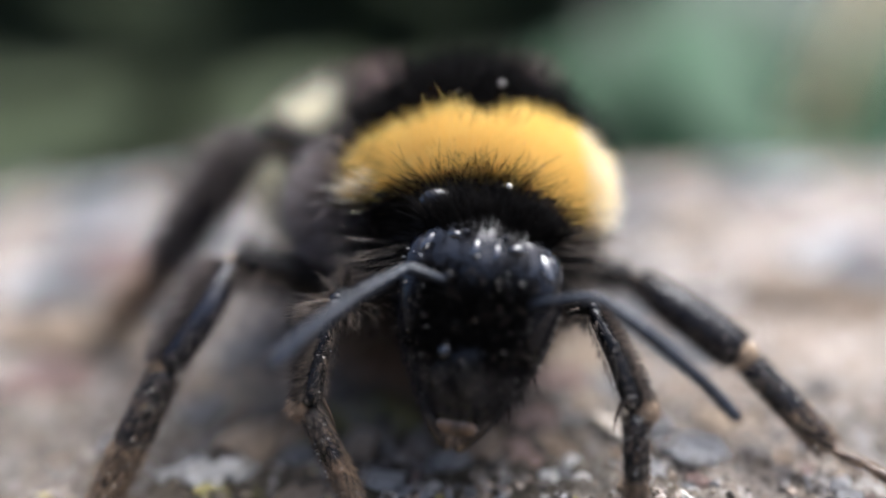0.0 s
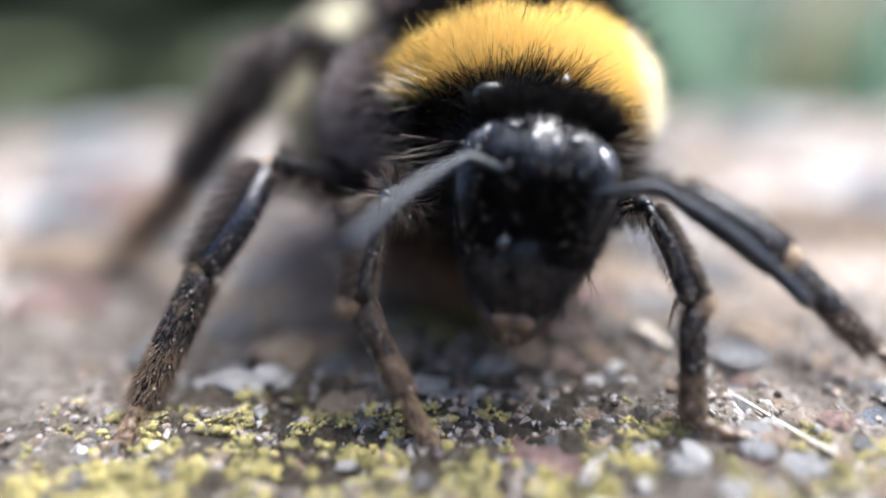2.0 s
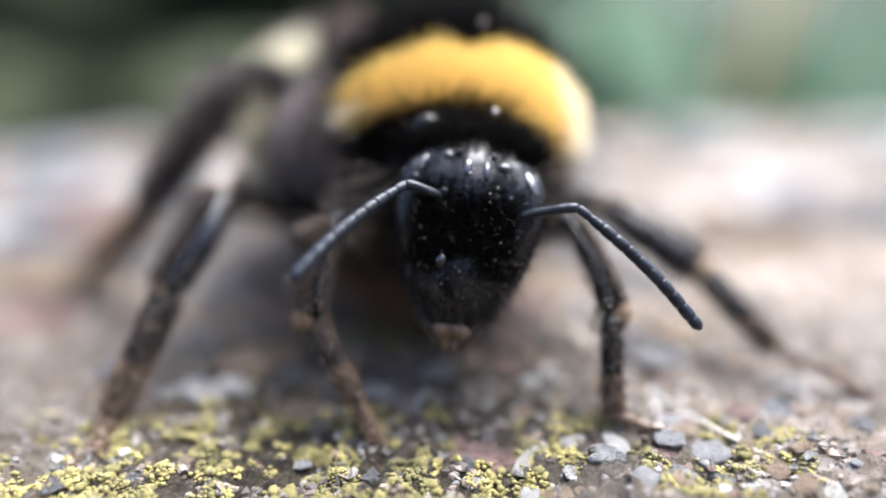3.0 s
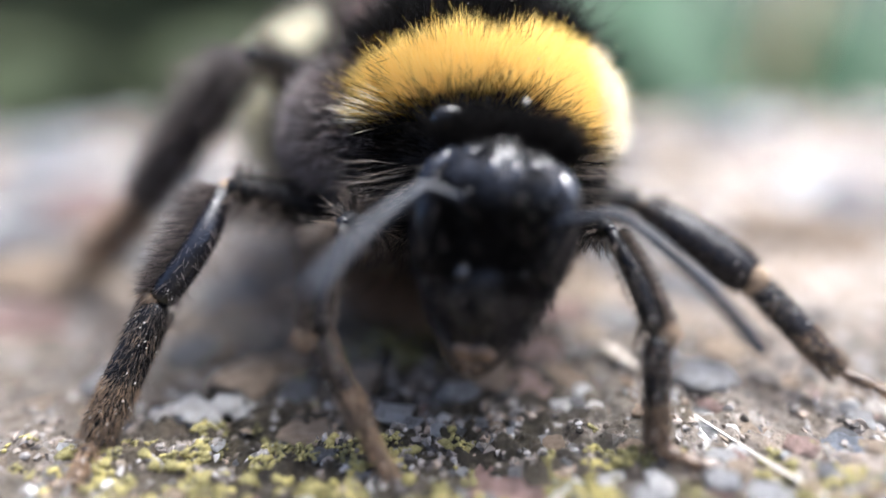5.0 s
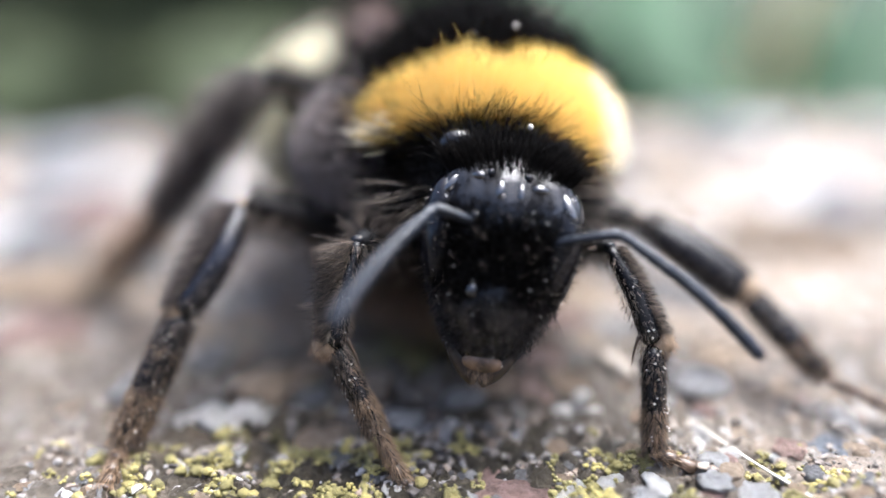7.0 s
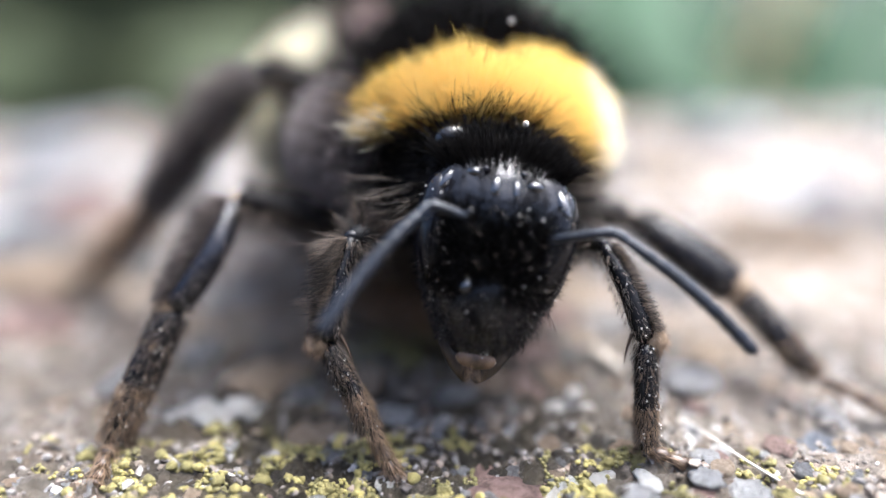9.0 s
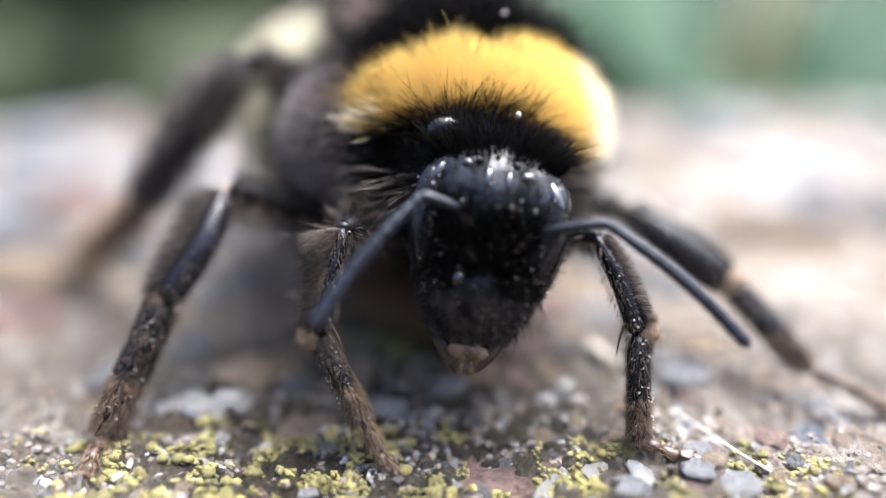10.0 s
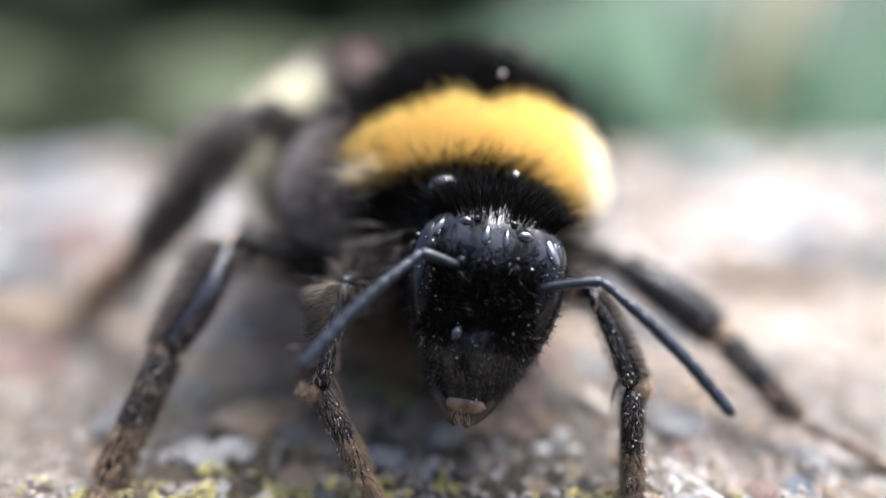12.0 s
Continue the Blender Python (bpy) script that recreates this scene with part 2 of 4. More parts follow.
def leaf_material(name, a, b):
    m = Mat(name)
    col = m.ramp(m.noise(60.0, 4.0), [(0.3, a), (0.7, b)])
    m.base(col)
    m.set(Roughness=0.6)
    m.b.inputs["Specular IOR Level"].default_value = 0.2
    tr = m.node("ShaderNodeBsdfTranslucent")
    m.link(col, tr.inputs["Color"])
    mx = m.node("ShaderNodeMixShader", Fac=0.35)
    m.link(m.b.outputs[0], mx.inputs[1])
    m.link(tr.outputs[0], mx.inputs[2])
    m.link(mx.outputs[0], m.out.inputs["Surface"])
    m.bump(m.noise(300.0), 0.0006, 0.4)
    return m.m


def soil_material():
    m = Mat("soil_and_moss_with_painted_shade")
    # near-black soil: the shade of the plants is put into the colour
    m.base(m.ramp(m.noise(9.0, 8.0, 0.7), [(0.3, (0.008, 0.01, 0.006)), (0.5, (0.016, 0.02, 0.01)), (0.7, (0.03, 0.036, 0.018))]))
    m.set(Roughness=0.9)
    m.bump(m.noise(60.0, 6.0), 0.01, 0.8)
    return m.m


def wall_material():
    m = Mat("dark_blocking_wall_surface")
    m.base(m.ramp(m.noise(6.0, 6.0), [(0.3, (0.05, 0.048, 0.042)), (0.7, (0.1, 0.095, 0.085))]))
    m.set(Roughness=0.9)
    m.bump(m.noise(80.0), 0.004, 0.6)
    return m.m


def husk_material():
    m = Mat("speckled_husk")
    m.base(m.ramp(m.noise(3800.0, 4.0, 0.7), [(0.4, (0.06, 0.04, 0.025)), (0.52, (0.5, 0.43, 0.34)), (0.7, (0.72, 0.66, 0.56))]))
    m.bump(m.noise(5000.0), 0.00003, 0.6)
    return m.set(Roughness=0.6).m


M_HUSK = husk_material()
M_WALL = wall_material()
M_SLAB = slab_material()
M_GRAIN = grain_material()
M_CRYSTAL = crystal_material()
M_LICHEN = lichen_material()
M_SOIL = soil_material()
P_WHITE = pebble_material("white_quartz", (0.68, 0.66, 0.63), (0.84, 0.83, 0.81), 0.5, 0.85)
P_GREY = pebble_material("grey_stone", (0.2, 0.2, 0.21), (0.45, 0.44, 0.43))
P_BLUE = pebble_material("blue_grey_stone", (0.17, 0.19, 0.23), (0.3, 0.33, 0.38))
P_PALE = pebble_material("pale_grey_stone", (0.5, 0.5, 0.5), (0.62, 0.62, 0.62), 0.5, 0.6)
P_PINK = pebble_material("pink_stone", (0.42, 0.27, 0.23), (0.55, 0.38, 0.32))
P_TAN = pebble_material("tan_stone", (0.38, 0.27, 0.18), (0.55, 0.43, 0.31), 0.6, 0.5)
L_BRIGHT = leaf_material("bright_leaf", (0.018, 0.056, 0.022), (0.035, 0.095, 0.038))
# L_DULL and L_MID: leaf colour kept low in place of real shade
L_DULL = leaf_material("dull_leaf", (0.043, 0.057, 0.028), (0.078, 0.096, 0.048))
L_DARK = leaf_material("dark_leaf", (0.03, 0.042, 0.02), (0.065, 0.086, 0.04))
L_MID = leaf_material("leaf_with_painted_shade", (0.028, 0.04, 0.018), (0.055, 0.072, 0.034))
L_SAGE = leaf_material("grey_green_leaf", (0.048, 0.066, 0.042), (0.078, 0.1, 0.068))
L_STALK = leaf_material("dry_stalk", (0.6, 0.5, 0.29), (0.72, 0.62, 0.4))

# ---------------------------------------------------------------- mesh helpers (all in millimetres)
rng = np.random.default_rng(7)
NOWHERE = np.zeros(3)


def thing(name, at, label, category, group="", kind=""):
    ob = new(name)
    ob.empty_display_size = 0.001
    ob.location = Vector(at) * MM
    return tagged(ob, label, category, group, kind)


def part(name, verts, faces, material, parent=None, origin=NOWHERE, label="", kind="", smooth=True):
    """One mesh object from world millimetres; origin: the place in millimetres of the thing it belongs to."""
    me = bpy.data.meshes.new(name)
    vv = (np.asarray(verts, float) - np.asarray(origin, float)) * MM
    me.from_pydata(vv.tolist(), [], faces if isinstance(faces, list) else faces.tolist())
    me.materials.append(material)
    if smooth:
        me.shade_smooth()
    me.update()
    ob = new(name, me)
    if parent is not None:
        ob.parent = parent
    return tagged(ob, label, "", "", kind)


def unit(a):
    a = np.asarray(a, float)
    return a / np.maximum(np.linalg.norm(a, axis=-1, keepdims=True), 1e-9)


def joined(pieces):
    vs, fs, n = [], [], 0
    for v, f in pieces:
        vs.append(np.asarray(v, float))
        fs += [[i + n for i in q] for q in f]
        n += len(v)
    return np.concatenate(vs), fs


def curve_points(ctrl, n):
    """A smooth line through control points (Catmull-Rom)."""
    c = np.asarray(ctrl, float)
    c = np.vstack([2 * c[0] - c[1], c, 2 * c[-1] - c[-2]])
    k = len(c) - 3
    out = []
    for s in np.linspace(0, k - 1e-9, n):
        i = int(s)
        t = s - i
        a, b, d, e = c[i:i + 4]
        out.append(0.5 * ((2 * b) + (-a + d) * t + (2 * a - 5 * b + 4 * d - e) * t * t + (-a + 3 * b - 3 * d + e) * t ** 3))
    return np.array(out)


def tube(path, radii, seg=12, flat=1.0, side=(0, 0, 1)):
    """A closed tube along a line. flat: breadth across 'side' as a share of the other breadth."""
    p = np.asarray(path, float)
    r = np.asarray(radii, float)
    t = unit(np.gradient(p, axis=0))
    u = unit(np.asarray(side, float)[None] - t * (t @ np.asarray(side, float))[:, None])
    w = np.cross(t, u)
    a = np.linspace(0, 2 * np.pi, seg, endpoint=False)
    ring = np.cos(a)[None, :, None] * w[:, None] + flat * np.sin(a)[None, :, None] * u[:, None]
    v = (p[:, None] + r[:, None, None] * ring).reshape(-1, 3)
    n = len(p)
    f = [[i * seg + j, i * seg + (j + 1) % seg, (i + 1) * seg + (j + 1) % seg, (i + 1) * seg + j] for i in range(n - 1) for j in range(seg)]
    v = np.vstack([v, p[:1] - t[:1] * r[0] * 0.4, p[-1:] + t[-1:] * r[-1] * 0.4])
    f += [[(j + 1) % seg, j, n * seg] for j in range(seg)]
    f += [[(n - 1) * seg + j, (n - 1) * seg + (j + 1) % seg, n * seg + 1] for j in range(seg)]
    return v, f


def ball(centre, radii, axes=None, nu=24, nv=14):
    th = np.linspace(0, np.pi, nv + 1)[1:-1]
    ph = np.linspace(0, 2 * np.pi, nu, endpoint=False)
    d = np.array([[math.sin(a) * math.cos(b), math.sin(a) * math.sin(b), math.cos(a)] for a in th for b in ph] + [[0, 0, 1], [0, 0, -1]])
    d = d * np.asarray(radii, float)
    if axes is not None:
        d = d @ np.asarray(axes, float)
    v = d + np.asarray(centre, float)
    f = [[i * nu + j, (i + 1) * nu + j, (i + 1) * nu + (j + 1) % nu, i * nu + (j + 1) % nu] for i in range(nv - 2) for j in range(nu)]
    top, bot = len(v) - 2, len(v) - 1
    f += [[top, j, (j + 1) % nu] for j in range(nu)]
    f += [[bot, (nv - 2) * nu + (j + 1) % nu, (nv - 2) * nu + j] for j in range(nu)]
    return v, f


def coat(root, way, length, radius, droop=(0, 0, -0.12), curl=0.12, fine=False):
    """Many hairs as thin three-sided spines. root, way: n x 3; length, radius: n."""
    n = len(root)
    way = unit(way)
    length = np.broadcast_to(np.asarray(length, float), (n,))
    radius = np.broadcast_to(np.asarray(radius, float), (n,))
    side = unit(np.cross(way, rng.normal(size=(n, 3))))
    up = np.cross(way, side)
    sway = rng.normal(size=(n, 3)) * curl + np.asarray(droop, float)
    vs = []
    rings = ((0.0, 1.0), (0.5, 0.8)) if fine else ((0.0, 1.0), (0.4, 0.85), (0.75, 0.55))
    m = 3 * len(rings)
    for s, k in rings:
        c = root + length[:, None] * (s * way + s * s * sway)
        for a in (0.0, 2.094, 4.189):
            vs.append(c + (radius * k)[:, None] * (math.cos(a) * side + math.sin(a) * up))
    vs.append(root + length[:, None] * (way + sway))
    v = np.stack(vs, axis=1).reshape(-1, 3)
    o = (np.arange(n) * (m + 1))[:, None]
    quads = [[b + i, b + (i + 1) % 3, b + 3 + (i + 1) % 3, b + 3 + i] for b in range(0, m - 3, 3) for i in range(3)]
    tips = [[m - 3 + i, m - 3 + (i + 1) % 3, m] for i in range(3)]
    f = []
    for q in quads:
        f += (o + np.array(q)[None]).tolist()
    for q in tips:
        f += (o + np.array(q)[None]).tolist()
    return v, f


def on_ellipsoid(n, centre, radii, axes=None):
    d = unit(rng.normal(size=(n, 3)))
    p = d * radii
    nn = unit(d / np.asarray(radii, float))
    if axes is not None:
        p, nn = p @ axes, nn @ axes
    return p + np.asarray(centre, float), nn


def along_tube(n, a, b, r0, r1, way=None, spread=180.0, flat=1.0):
    """Places and outward directions on a limb from a to b; way and spread limit the side, flat as in tube()."""
    a, b = np.asarray(a, float), np.asarray(b, float)
    t = unit(b - a)
    s = rng.uniform(0.03, 0.97, n)
    u = unit(np.asarray(way, float) - t * (t @ np.asarray(way, float))) if way is not None else unit(np.cross(t, (0.3, 0.5, 0.8)))
    w = np.cross(t, u)
    an = np.radians(rng.uniform(-spread, spread, n))
    d = np.cos(an)[:, None] * u + np.sin(an)[:, None] * w
    e = flat * np.cos(an)[:, None] * u + np.sin(an)[:, None] * w
    return a + s[:, None] * (b - a) + e * (r0 + (r1 - r0) * s)[:, None], d, t


# ---------------------------------------------------------------- ground, slab
def rough_height(x, y):
    """Relief of the stone's top, in millimetres: swells, weathered ridges and broken crystal faces."""
    h = 0.0
    for f, a in ((0.07, 0.5), (0.28, 0.32), (0.8, 0.22)):
        h += a * noise.noise((x * f, y * f, f * 3.7))
    for f, a in ((0.9, 0.3), (2.0, 0.22), (4.6, 0.09)):
        h -= a * abs(noise.noise((x * f, y * f, f * 1.9 + 11.0))) - a * 0.25
    if 12 < y < 27:
        for f, a in ((1.1, 0.5), (2.7, 0.34), (5.2, 0.13)):
            d = noise.voronoi((x * f, y * f, 0.3 * f))[0]
            h += a * (min(d[1] - d[0], 0.35) - 0.2)
    return h


def spaced(parts):
    out = []
    for a, b, step in parts:
        out += list(np.arange(a, b, step))
    return np.array(out + [parts[-1][1]])


def back_edge(x):
    return 52.5 + 0.09 * x + 1.6 * noise.noise((x * 0.12, 3.1, 0)) + 0.5 * noise.noise((x * 0.6, 7.1, 0))


def build_slab():
    xs = spaced([(-140, -40, 5), (-40, -12, 0.9), (-12, 12, 0.11), (12, 40, 0.9), (40, 140, 5)])
    ys = spaced([(-120, 0, 8), (0, 13, 1.0), (13, 23, 0.1), (23, 27, 0.2), (27, 56, 0.6)])
    ny, nx = len(ys), len(xs)
    v = []
    for y in ys:
        for x in xs:
            e = back_edge(x)
            yy = min(y, e)
            z = rough_height(x, yy)
            over = max(0.0, yy - (e - 4.0)) / 4.0
            v.append((x, yy, z - 1.6 * over * over))
    for x in xs:
        v.append((x, back_edge(x) + 0.8, -6.0))
    for x in xs:
        v.append((x, back_edge(x) + 1.5, -90.0))
    rows = ny + 2
    f = [[i * nx + j, i * nx + j + 1, (i + 1) * nx + j + 1, (i + 1) * nx + j] for i in range(rows - 1) for j in range(nx - 1)]
    n = len(v)
    # front and sides down to the ground
    v += [(x, -120, -90) for x in xs]
    f += [[n + j, n + j + 1, j + 1, j] for j in range(nx - 1)]
    left = [i * nx for i in range(rows)]
    right = [i * nx + nx - 1 for i in range(rows)]
    f.append(left + [n])
    f.append(right[::-1] + [n + nx - 1])
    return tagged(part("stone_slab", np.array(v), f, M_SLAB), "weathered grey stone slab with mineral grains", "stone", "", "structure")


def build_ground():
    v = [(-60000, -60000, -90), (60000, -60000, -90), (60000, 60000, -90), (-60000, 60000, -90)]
    return tagged(part("ground", np.array(v), [[0, 1, 2, 3]], M_SOIL), "garden soil with moss behind the stone, shade put into its colour", "ground", "", "structure")


slab = build_slab()
build_ground()


def lump(seed, squash=0.7, rough=0.3, sub=3):
    """A broken, worn bit of stone with some flat faces."""
    bm = bmesh.new()
    bmesh.ops.create_icosphere(bm, subdivisions=sub, radius=1.0)
    r = random.Random(seed)
    cuts = [(Vector((r.gauss(0, 1), r.gauss(0, 1), r.gauss(0, 0.8))).normalized(), r.uniform(0.6, 0.9)) for _ in range(4)]
    for q in bm.verts:
        d = q.co.normalized()
        k = 1 + rough * noise.noise(d * 1.3 + Vector((seed * 3.1, seed * 1.7, 0)))
        p = d * k
        for nrm, dist in cuts:
            over = p.dot(nrm) - dist
            if over > 0:
                p -= nrm * over * 0.5
        p += d * (0.3 * noise.noise(p * 2.6 + Vector((seed, 0, 0))) + 0.2 * noise.noise(p * 6.0))
        q.co = Vector((p.x, p.y, p.z * squash))
    me = bpy.data.meshes.new("pebble")
    bm.to_mesh(me)
    bm.free()
    me.shade_smooth()
    return me


# ---------------------------------------------------------------- bumblebee
BEE = np.array([0.4, 23.0, 0.0])
bee = thing("bumblebee", BEE, "black bumblebee with yellow collar standing on stone", "bumblebee")


def bee_part(name, vf, material, parent=None, label="", kind=""):
    return part(name, vf[0], vf[1], material, parent or bee, BEE, label, kind)


# thorax
yaw = radians(12.0)
AX = np.array([[math.cos(yaw), math.sin(yaw), 0], [-math.sin(yaw), math.cos(yaw), 0], [0, 0, 1]])  # rows: right, back, up
TH_C, TH_R = np.array([0.5, 25.0, 6.9]), np.array([3.6, 3.5, 3.35])
thorax = bee_part("thorax", ball(TH_C, TH_R, AX, 36, 20), M_BODY)

FL_C, FL_R = np.array([-2.75, 24.0, 6.95]), np.array([1.85, 1.85, 1.75])
bee_part("flank", ball(FL_C, FL_R, AX, 24, 14), M_BODY, thorax)


BL_C, BL_R = np.array([-0.4, 25.0, 3.6]), np.array([3.6, 3.6, 2.1])
bee_part("belly", ball(BL_C, BL_R, AX, 28, 14), M_BODY, thorax)
p, nn = on_ellipsoid(12000, BL_C, BL_R, AX)
sel = nn[:, 2] < 0.2
bee_part("belly_fur", coat(p[sel], nn[sel] + rng.normal(size=(sel.sum(), 3)) * 0.2, rng.uniform(0.7, 1.5, sel.sum()), 0.015), H_BELLY, thorax, "brown fur on the underside", "stuff")


def collar_edge(lat):
    low = np.interp(lat, [-0.95, -0.57, -0.24, 0.0, 0.18, 0.33, 0.6, 0.85], [20, 21.5, 23, 23, 20, 14, -7, -22])
    top = np.interp(lat, [-0.9, -0.56, -0.17, 0.06, 0.31, 0.64, 0.85], [46, 48, 50, 43, 48, 46, 34])
    return low, top


def collar(lat, fwd, upw, n):
    """Where the fur of the thorax is yellow."""
    elev = np.degrees(np.arctan2(upw, fwd)) + rng.normal(size=n) * 2.2
    low, top = collar_edge(lat)
    return elev, (fwd > -0.2) & (elev > low) & (elev < top) & (lat > -0.87) & (lat < 0.95)


n = 150000
p, nn = on_ellipsoid(n, TH_C, TH_R, AX)
loc = unit((p - TH_C) @ AX.T)
lat, fwd, upw = loc[:, 0], -loc[:, 1], loc[:, 2]
elev, yellow = collar(lat, fwd, upw, n)
thin = rng.random(n) < 0.17
seen = (upw > -0.75) & thin
rise = unit(np.array([0, 0.25, 1.0]) - nn * (nn @ np.array([0, 0.25, 1.0]))[:, None])
way = unit(nn + rise * 0.45) + rng.normal(size=(n, 3)) * 0.07
ln = rng.uniform(1.0, 1.45, n)
q, qn = on_ellipsoid(400000, TH_C, TH_R, AX)
ql = unit((q - TH_C) @ AX.T)
_, gold = collar(ql[:, 0], -ql[:, 1], ql[:, 2], len(q))
q, qn = q[gold], qn[gold]
lift = unit(np.array([0, 0.25, 1.0]) - qn * (qn @ np.array([0, 0.25, 1.0]))[:, None])
bee_part("yellow_fur", coat(q, unit(qn + lift * 0.45) + rng.normal(size=q.shape) * 0.06, rng.uniform(1.0, 1.42, len(q)), 0.0085, (0, 0, -0.02), 0.05, True), H_YELLOW, thorax, "dense golden yellow collar fur", "stuff")
under = np.where(yellow)[0]
bee_part("yellow_underfur", coat(p[under] + rng.normal(size=(len(under), 3)) * 0.06, way[under] + rng.normal(size=(len(under), 3)) * 0.2, ln[under] * 0.8, 0.02, (0, 0, -0.05), 0.08, True), H_YELLOW, thorax, "short yellow underfur", "stuff")
side = ~yellow & seen & (elev < 54) & (upw < 0.75) & (fwd < 0.45)
rest = ~yellow & seen & ~side
bee_part("black_fur", coat(p[rest], way[rest], ln[rest] * 1.05, 0.016), H_BLACK, thorax, "black fur on the back", "stuff")
q, qn = on_ellipsoid(13000, FL_C, FL_R, AX)
qs = (qn[:, 0] < 0.3) & (qn[:, 2] > -0.8)
fl = coat(q[qs], qn[qs] + rng.normal(size=(qs.sum(), 3)) * 0.32 + np.array([-0.1, -0.1, 0.1]), rng.uniform(0.5, 1.15, qs.sum()), 0.0125)
bee_part("side_fur", joined([coat(p[side], way[side], ln[side], 0.015), fl]), H_FLANK, thorax, "black fur on the flanks with sheen put into its colour", "stuff")
# pale cream end of the collar, low on the left
low = np.where(yellow & (elev < collar_edge(lat)[0] + 10) & (lat < -0.62))[0][:60]
bee_part("pale_and_sunlit_fur", coat(p[low] + nn[low] * 0.2, way[low] * 0.6 - AX[0] * 0.95 - AX[1] * 0.45 + AX[2] * 0.05 + rng.normal(size=(len(low), 3)) * 0.2, rng.uniform(1.2, 1.9, len(low)), 0.013, (0, 0, 0.05), 0.06), H_PALE, thorax, "pale cream tips of the collar, sunlight painted on its right end", "stuff")
# right end of the collar: the sun's glare put into whiter hair
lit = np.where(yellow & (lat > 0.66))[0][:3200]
bee_part("pale_and_sunlit_fur", coat(p[lit] + nn[lit] * 0.1, way[lit] + AX[0] * 0.2, rng.uniform(1.0, 1.42, len(lit)), 0.012), H_PALE, thorax, "pale cream tips of the collar, sunlight painted on its right end", "stuff")
# longer dark hairs that stand out of the collar's edge
p, nn = on_ellipsoid(22000, TH_C, TH_R, AX)
loc = unit((p - TH_C) @ AX.T)
el2 = np.degrees(np.arctan2(loc[:, 2], -loc[:, 1]))
pick = (np.abs(el2 - collar_edge(loc[:, 0])[1] + 1.5) < 4) & (loc[:, 2] > 0) & (rng.random(len(p)) < 0.8)
bee_part("guard_hair", coat(p[pick], nn[pick] + np.array([0, 0.35, 0.6]) + rng.normal(size=(pick.sum(), 3)) * 0.16, rng.uniform(1.5, 2.1, pick.sum()), 0.012), H_BLACK, thorax, "long dark guard hairs", "stuff")

edge = np.where((loc[:, 0] < -0.6) & (loc[:, 0] > -0.9) & (el2 > collar_edge(loc[:, 0])[0] - 3) & (el2 < collar_edge(loc[:, 0])[1] + 4) & (loc[:, 1] < 0.1))[0]
cut = rng.random(len(edge)) < 0.45
for k, mt, lb in ((edge[cut], H_YELLOW, "loose yellow hairs at the end of the collar"), (edge[~cut], H_BLACK, "loose dark hairs at the end of the collar")):
    bee_part("collar_end_hair", coat(p[k], nn[k] - AX[0] * 0.6 - AX[1] * 0.45 + AX[2] * 0.25 + rng.normal(size=(len(k), 3)) * 0.2, rng.uniform(1.1, 1.8, len(k)), 0.012, (0, 0, 0.05), 0.06), mt, thorax, lb, "stuff")
tip = np.where((el2 > collar_edge(loc[:, 0])[1] - 12) & (el2 < collar_edge(loc[:, 0])[1]) & (loc[:, 1] < 0) & (loc[:, 0] > -0.87))[0][:130]
bee_part("collar_tip_hair", coat(p[tip], nn[tip] + np.array([0, 0.1, 0.4]) + rng.normal(size=(len(tip), 3)) * 0.16, rng.uniform(1.4, 1.95, len(tip)), 0.009), H_YELLOW, thorax, "long yellow hairs along the upper edge of the collar", "stuff")
back = np.where((el2 > 58) & (loc[:, 2] > 0.1))[0][:2600]
bee_part("back_hair", coat(p[back], nn[back] + rng.normal(size=(len(back), 3)) * 0.25, rng.uniform(1.3, 2.5, len(back)), 0.014), H_BLACK, thorax, "long black hairs on the back", "stuff")
pick = (el2 > collar_edge(loc[:, 0])[0] - 9) & (el2 < collar_edge(loc[:, 0])[0] + 3) & (loc[:, 1] < 0) & (loc[:, 0] > -0.55) & (loc[:, 0] < 0.7)
up_hill = unit(np.array([0, 0.1, 1.0]) + AX[0] * loc[pick][:, :1] * 1.2)
bee_part("collar_spike_hair", coat(p[pick], nn[pick] + up_hill * 0.5 + rng.normal(size=(pick.sum(), 3)) * 0.16, rng.uniform(1.3, 2.15, pick.sum()), 0.013), H_BLACK, thorax, "black hairs over the lower edge of the collar", "stuff")

# abdomen
AB_C, AB_R = np.array([-4.0, 31.2, 6.0]), np.array([4.1, 5.9, 3.35])
yaw2 = radians(16.0)
AX2 = np.array([[math.cos(yaw2), math.sin(yaw2), 0], [-math.sin(yaw2), math.cos(yaw2), 0], [0, 0, 1]])
abdomen = bee_part("abdomen", ball(AB_C, AB_R, AX2, 36, 20), M_BODY)
n = 11000
p, nn = on_ellipsoid(n, AB_C, AB_R, AX2)
loc = unit((p - AB_C) @ AX2.T)
band = (loc[:, 1] + rng.normal(size=n) * 0.04 > -0.76) & (loc[:, 1] < 0.1) & (loc[:, 0] + rng.normal(size=n) * 0.05 < -0.3)
tail = loc[:, 1] > 0.6
keep = loc[:, 2] > -0.6
way = nn + rng.normal(size=(n, 3)) * 0.2 + np.array([0, 0.25, 0.0])
ln = rng.uniform(0.6, 1.0, n)
for nm, sel, mt, lb in (("cream_fur", keep & (band | tail), H_CREAM, "cream abdominal fur"), ("dark_fur", keep & ~(band | tail), H_BROWN, "dark abdominal fur")):
    bee_part(nm, coat(p[sel], way[sel], ln[sel], 0.026), mt, abdomen, lb, "stuff")


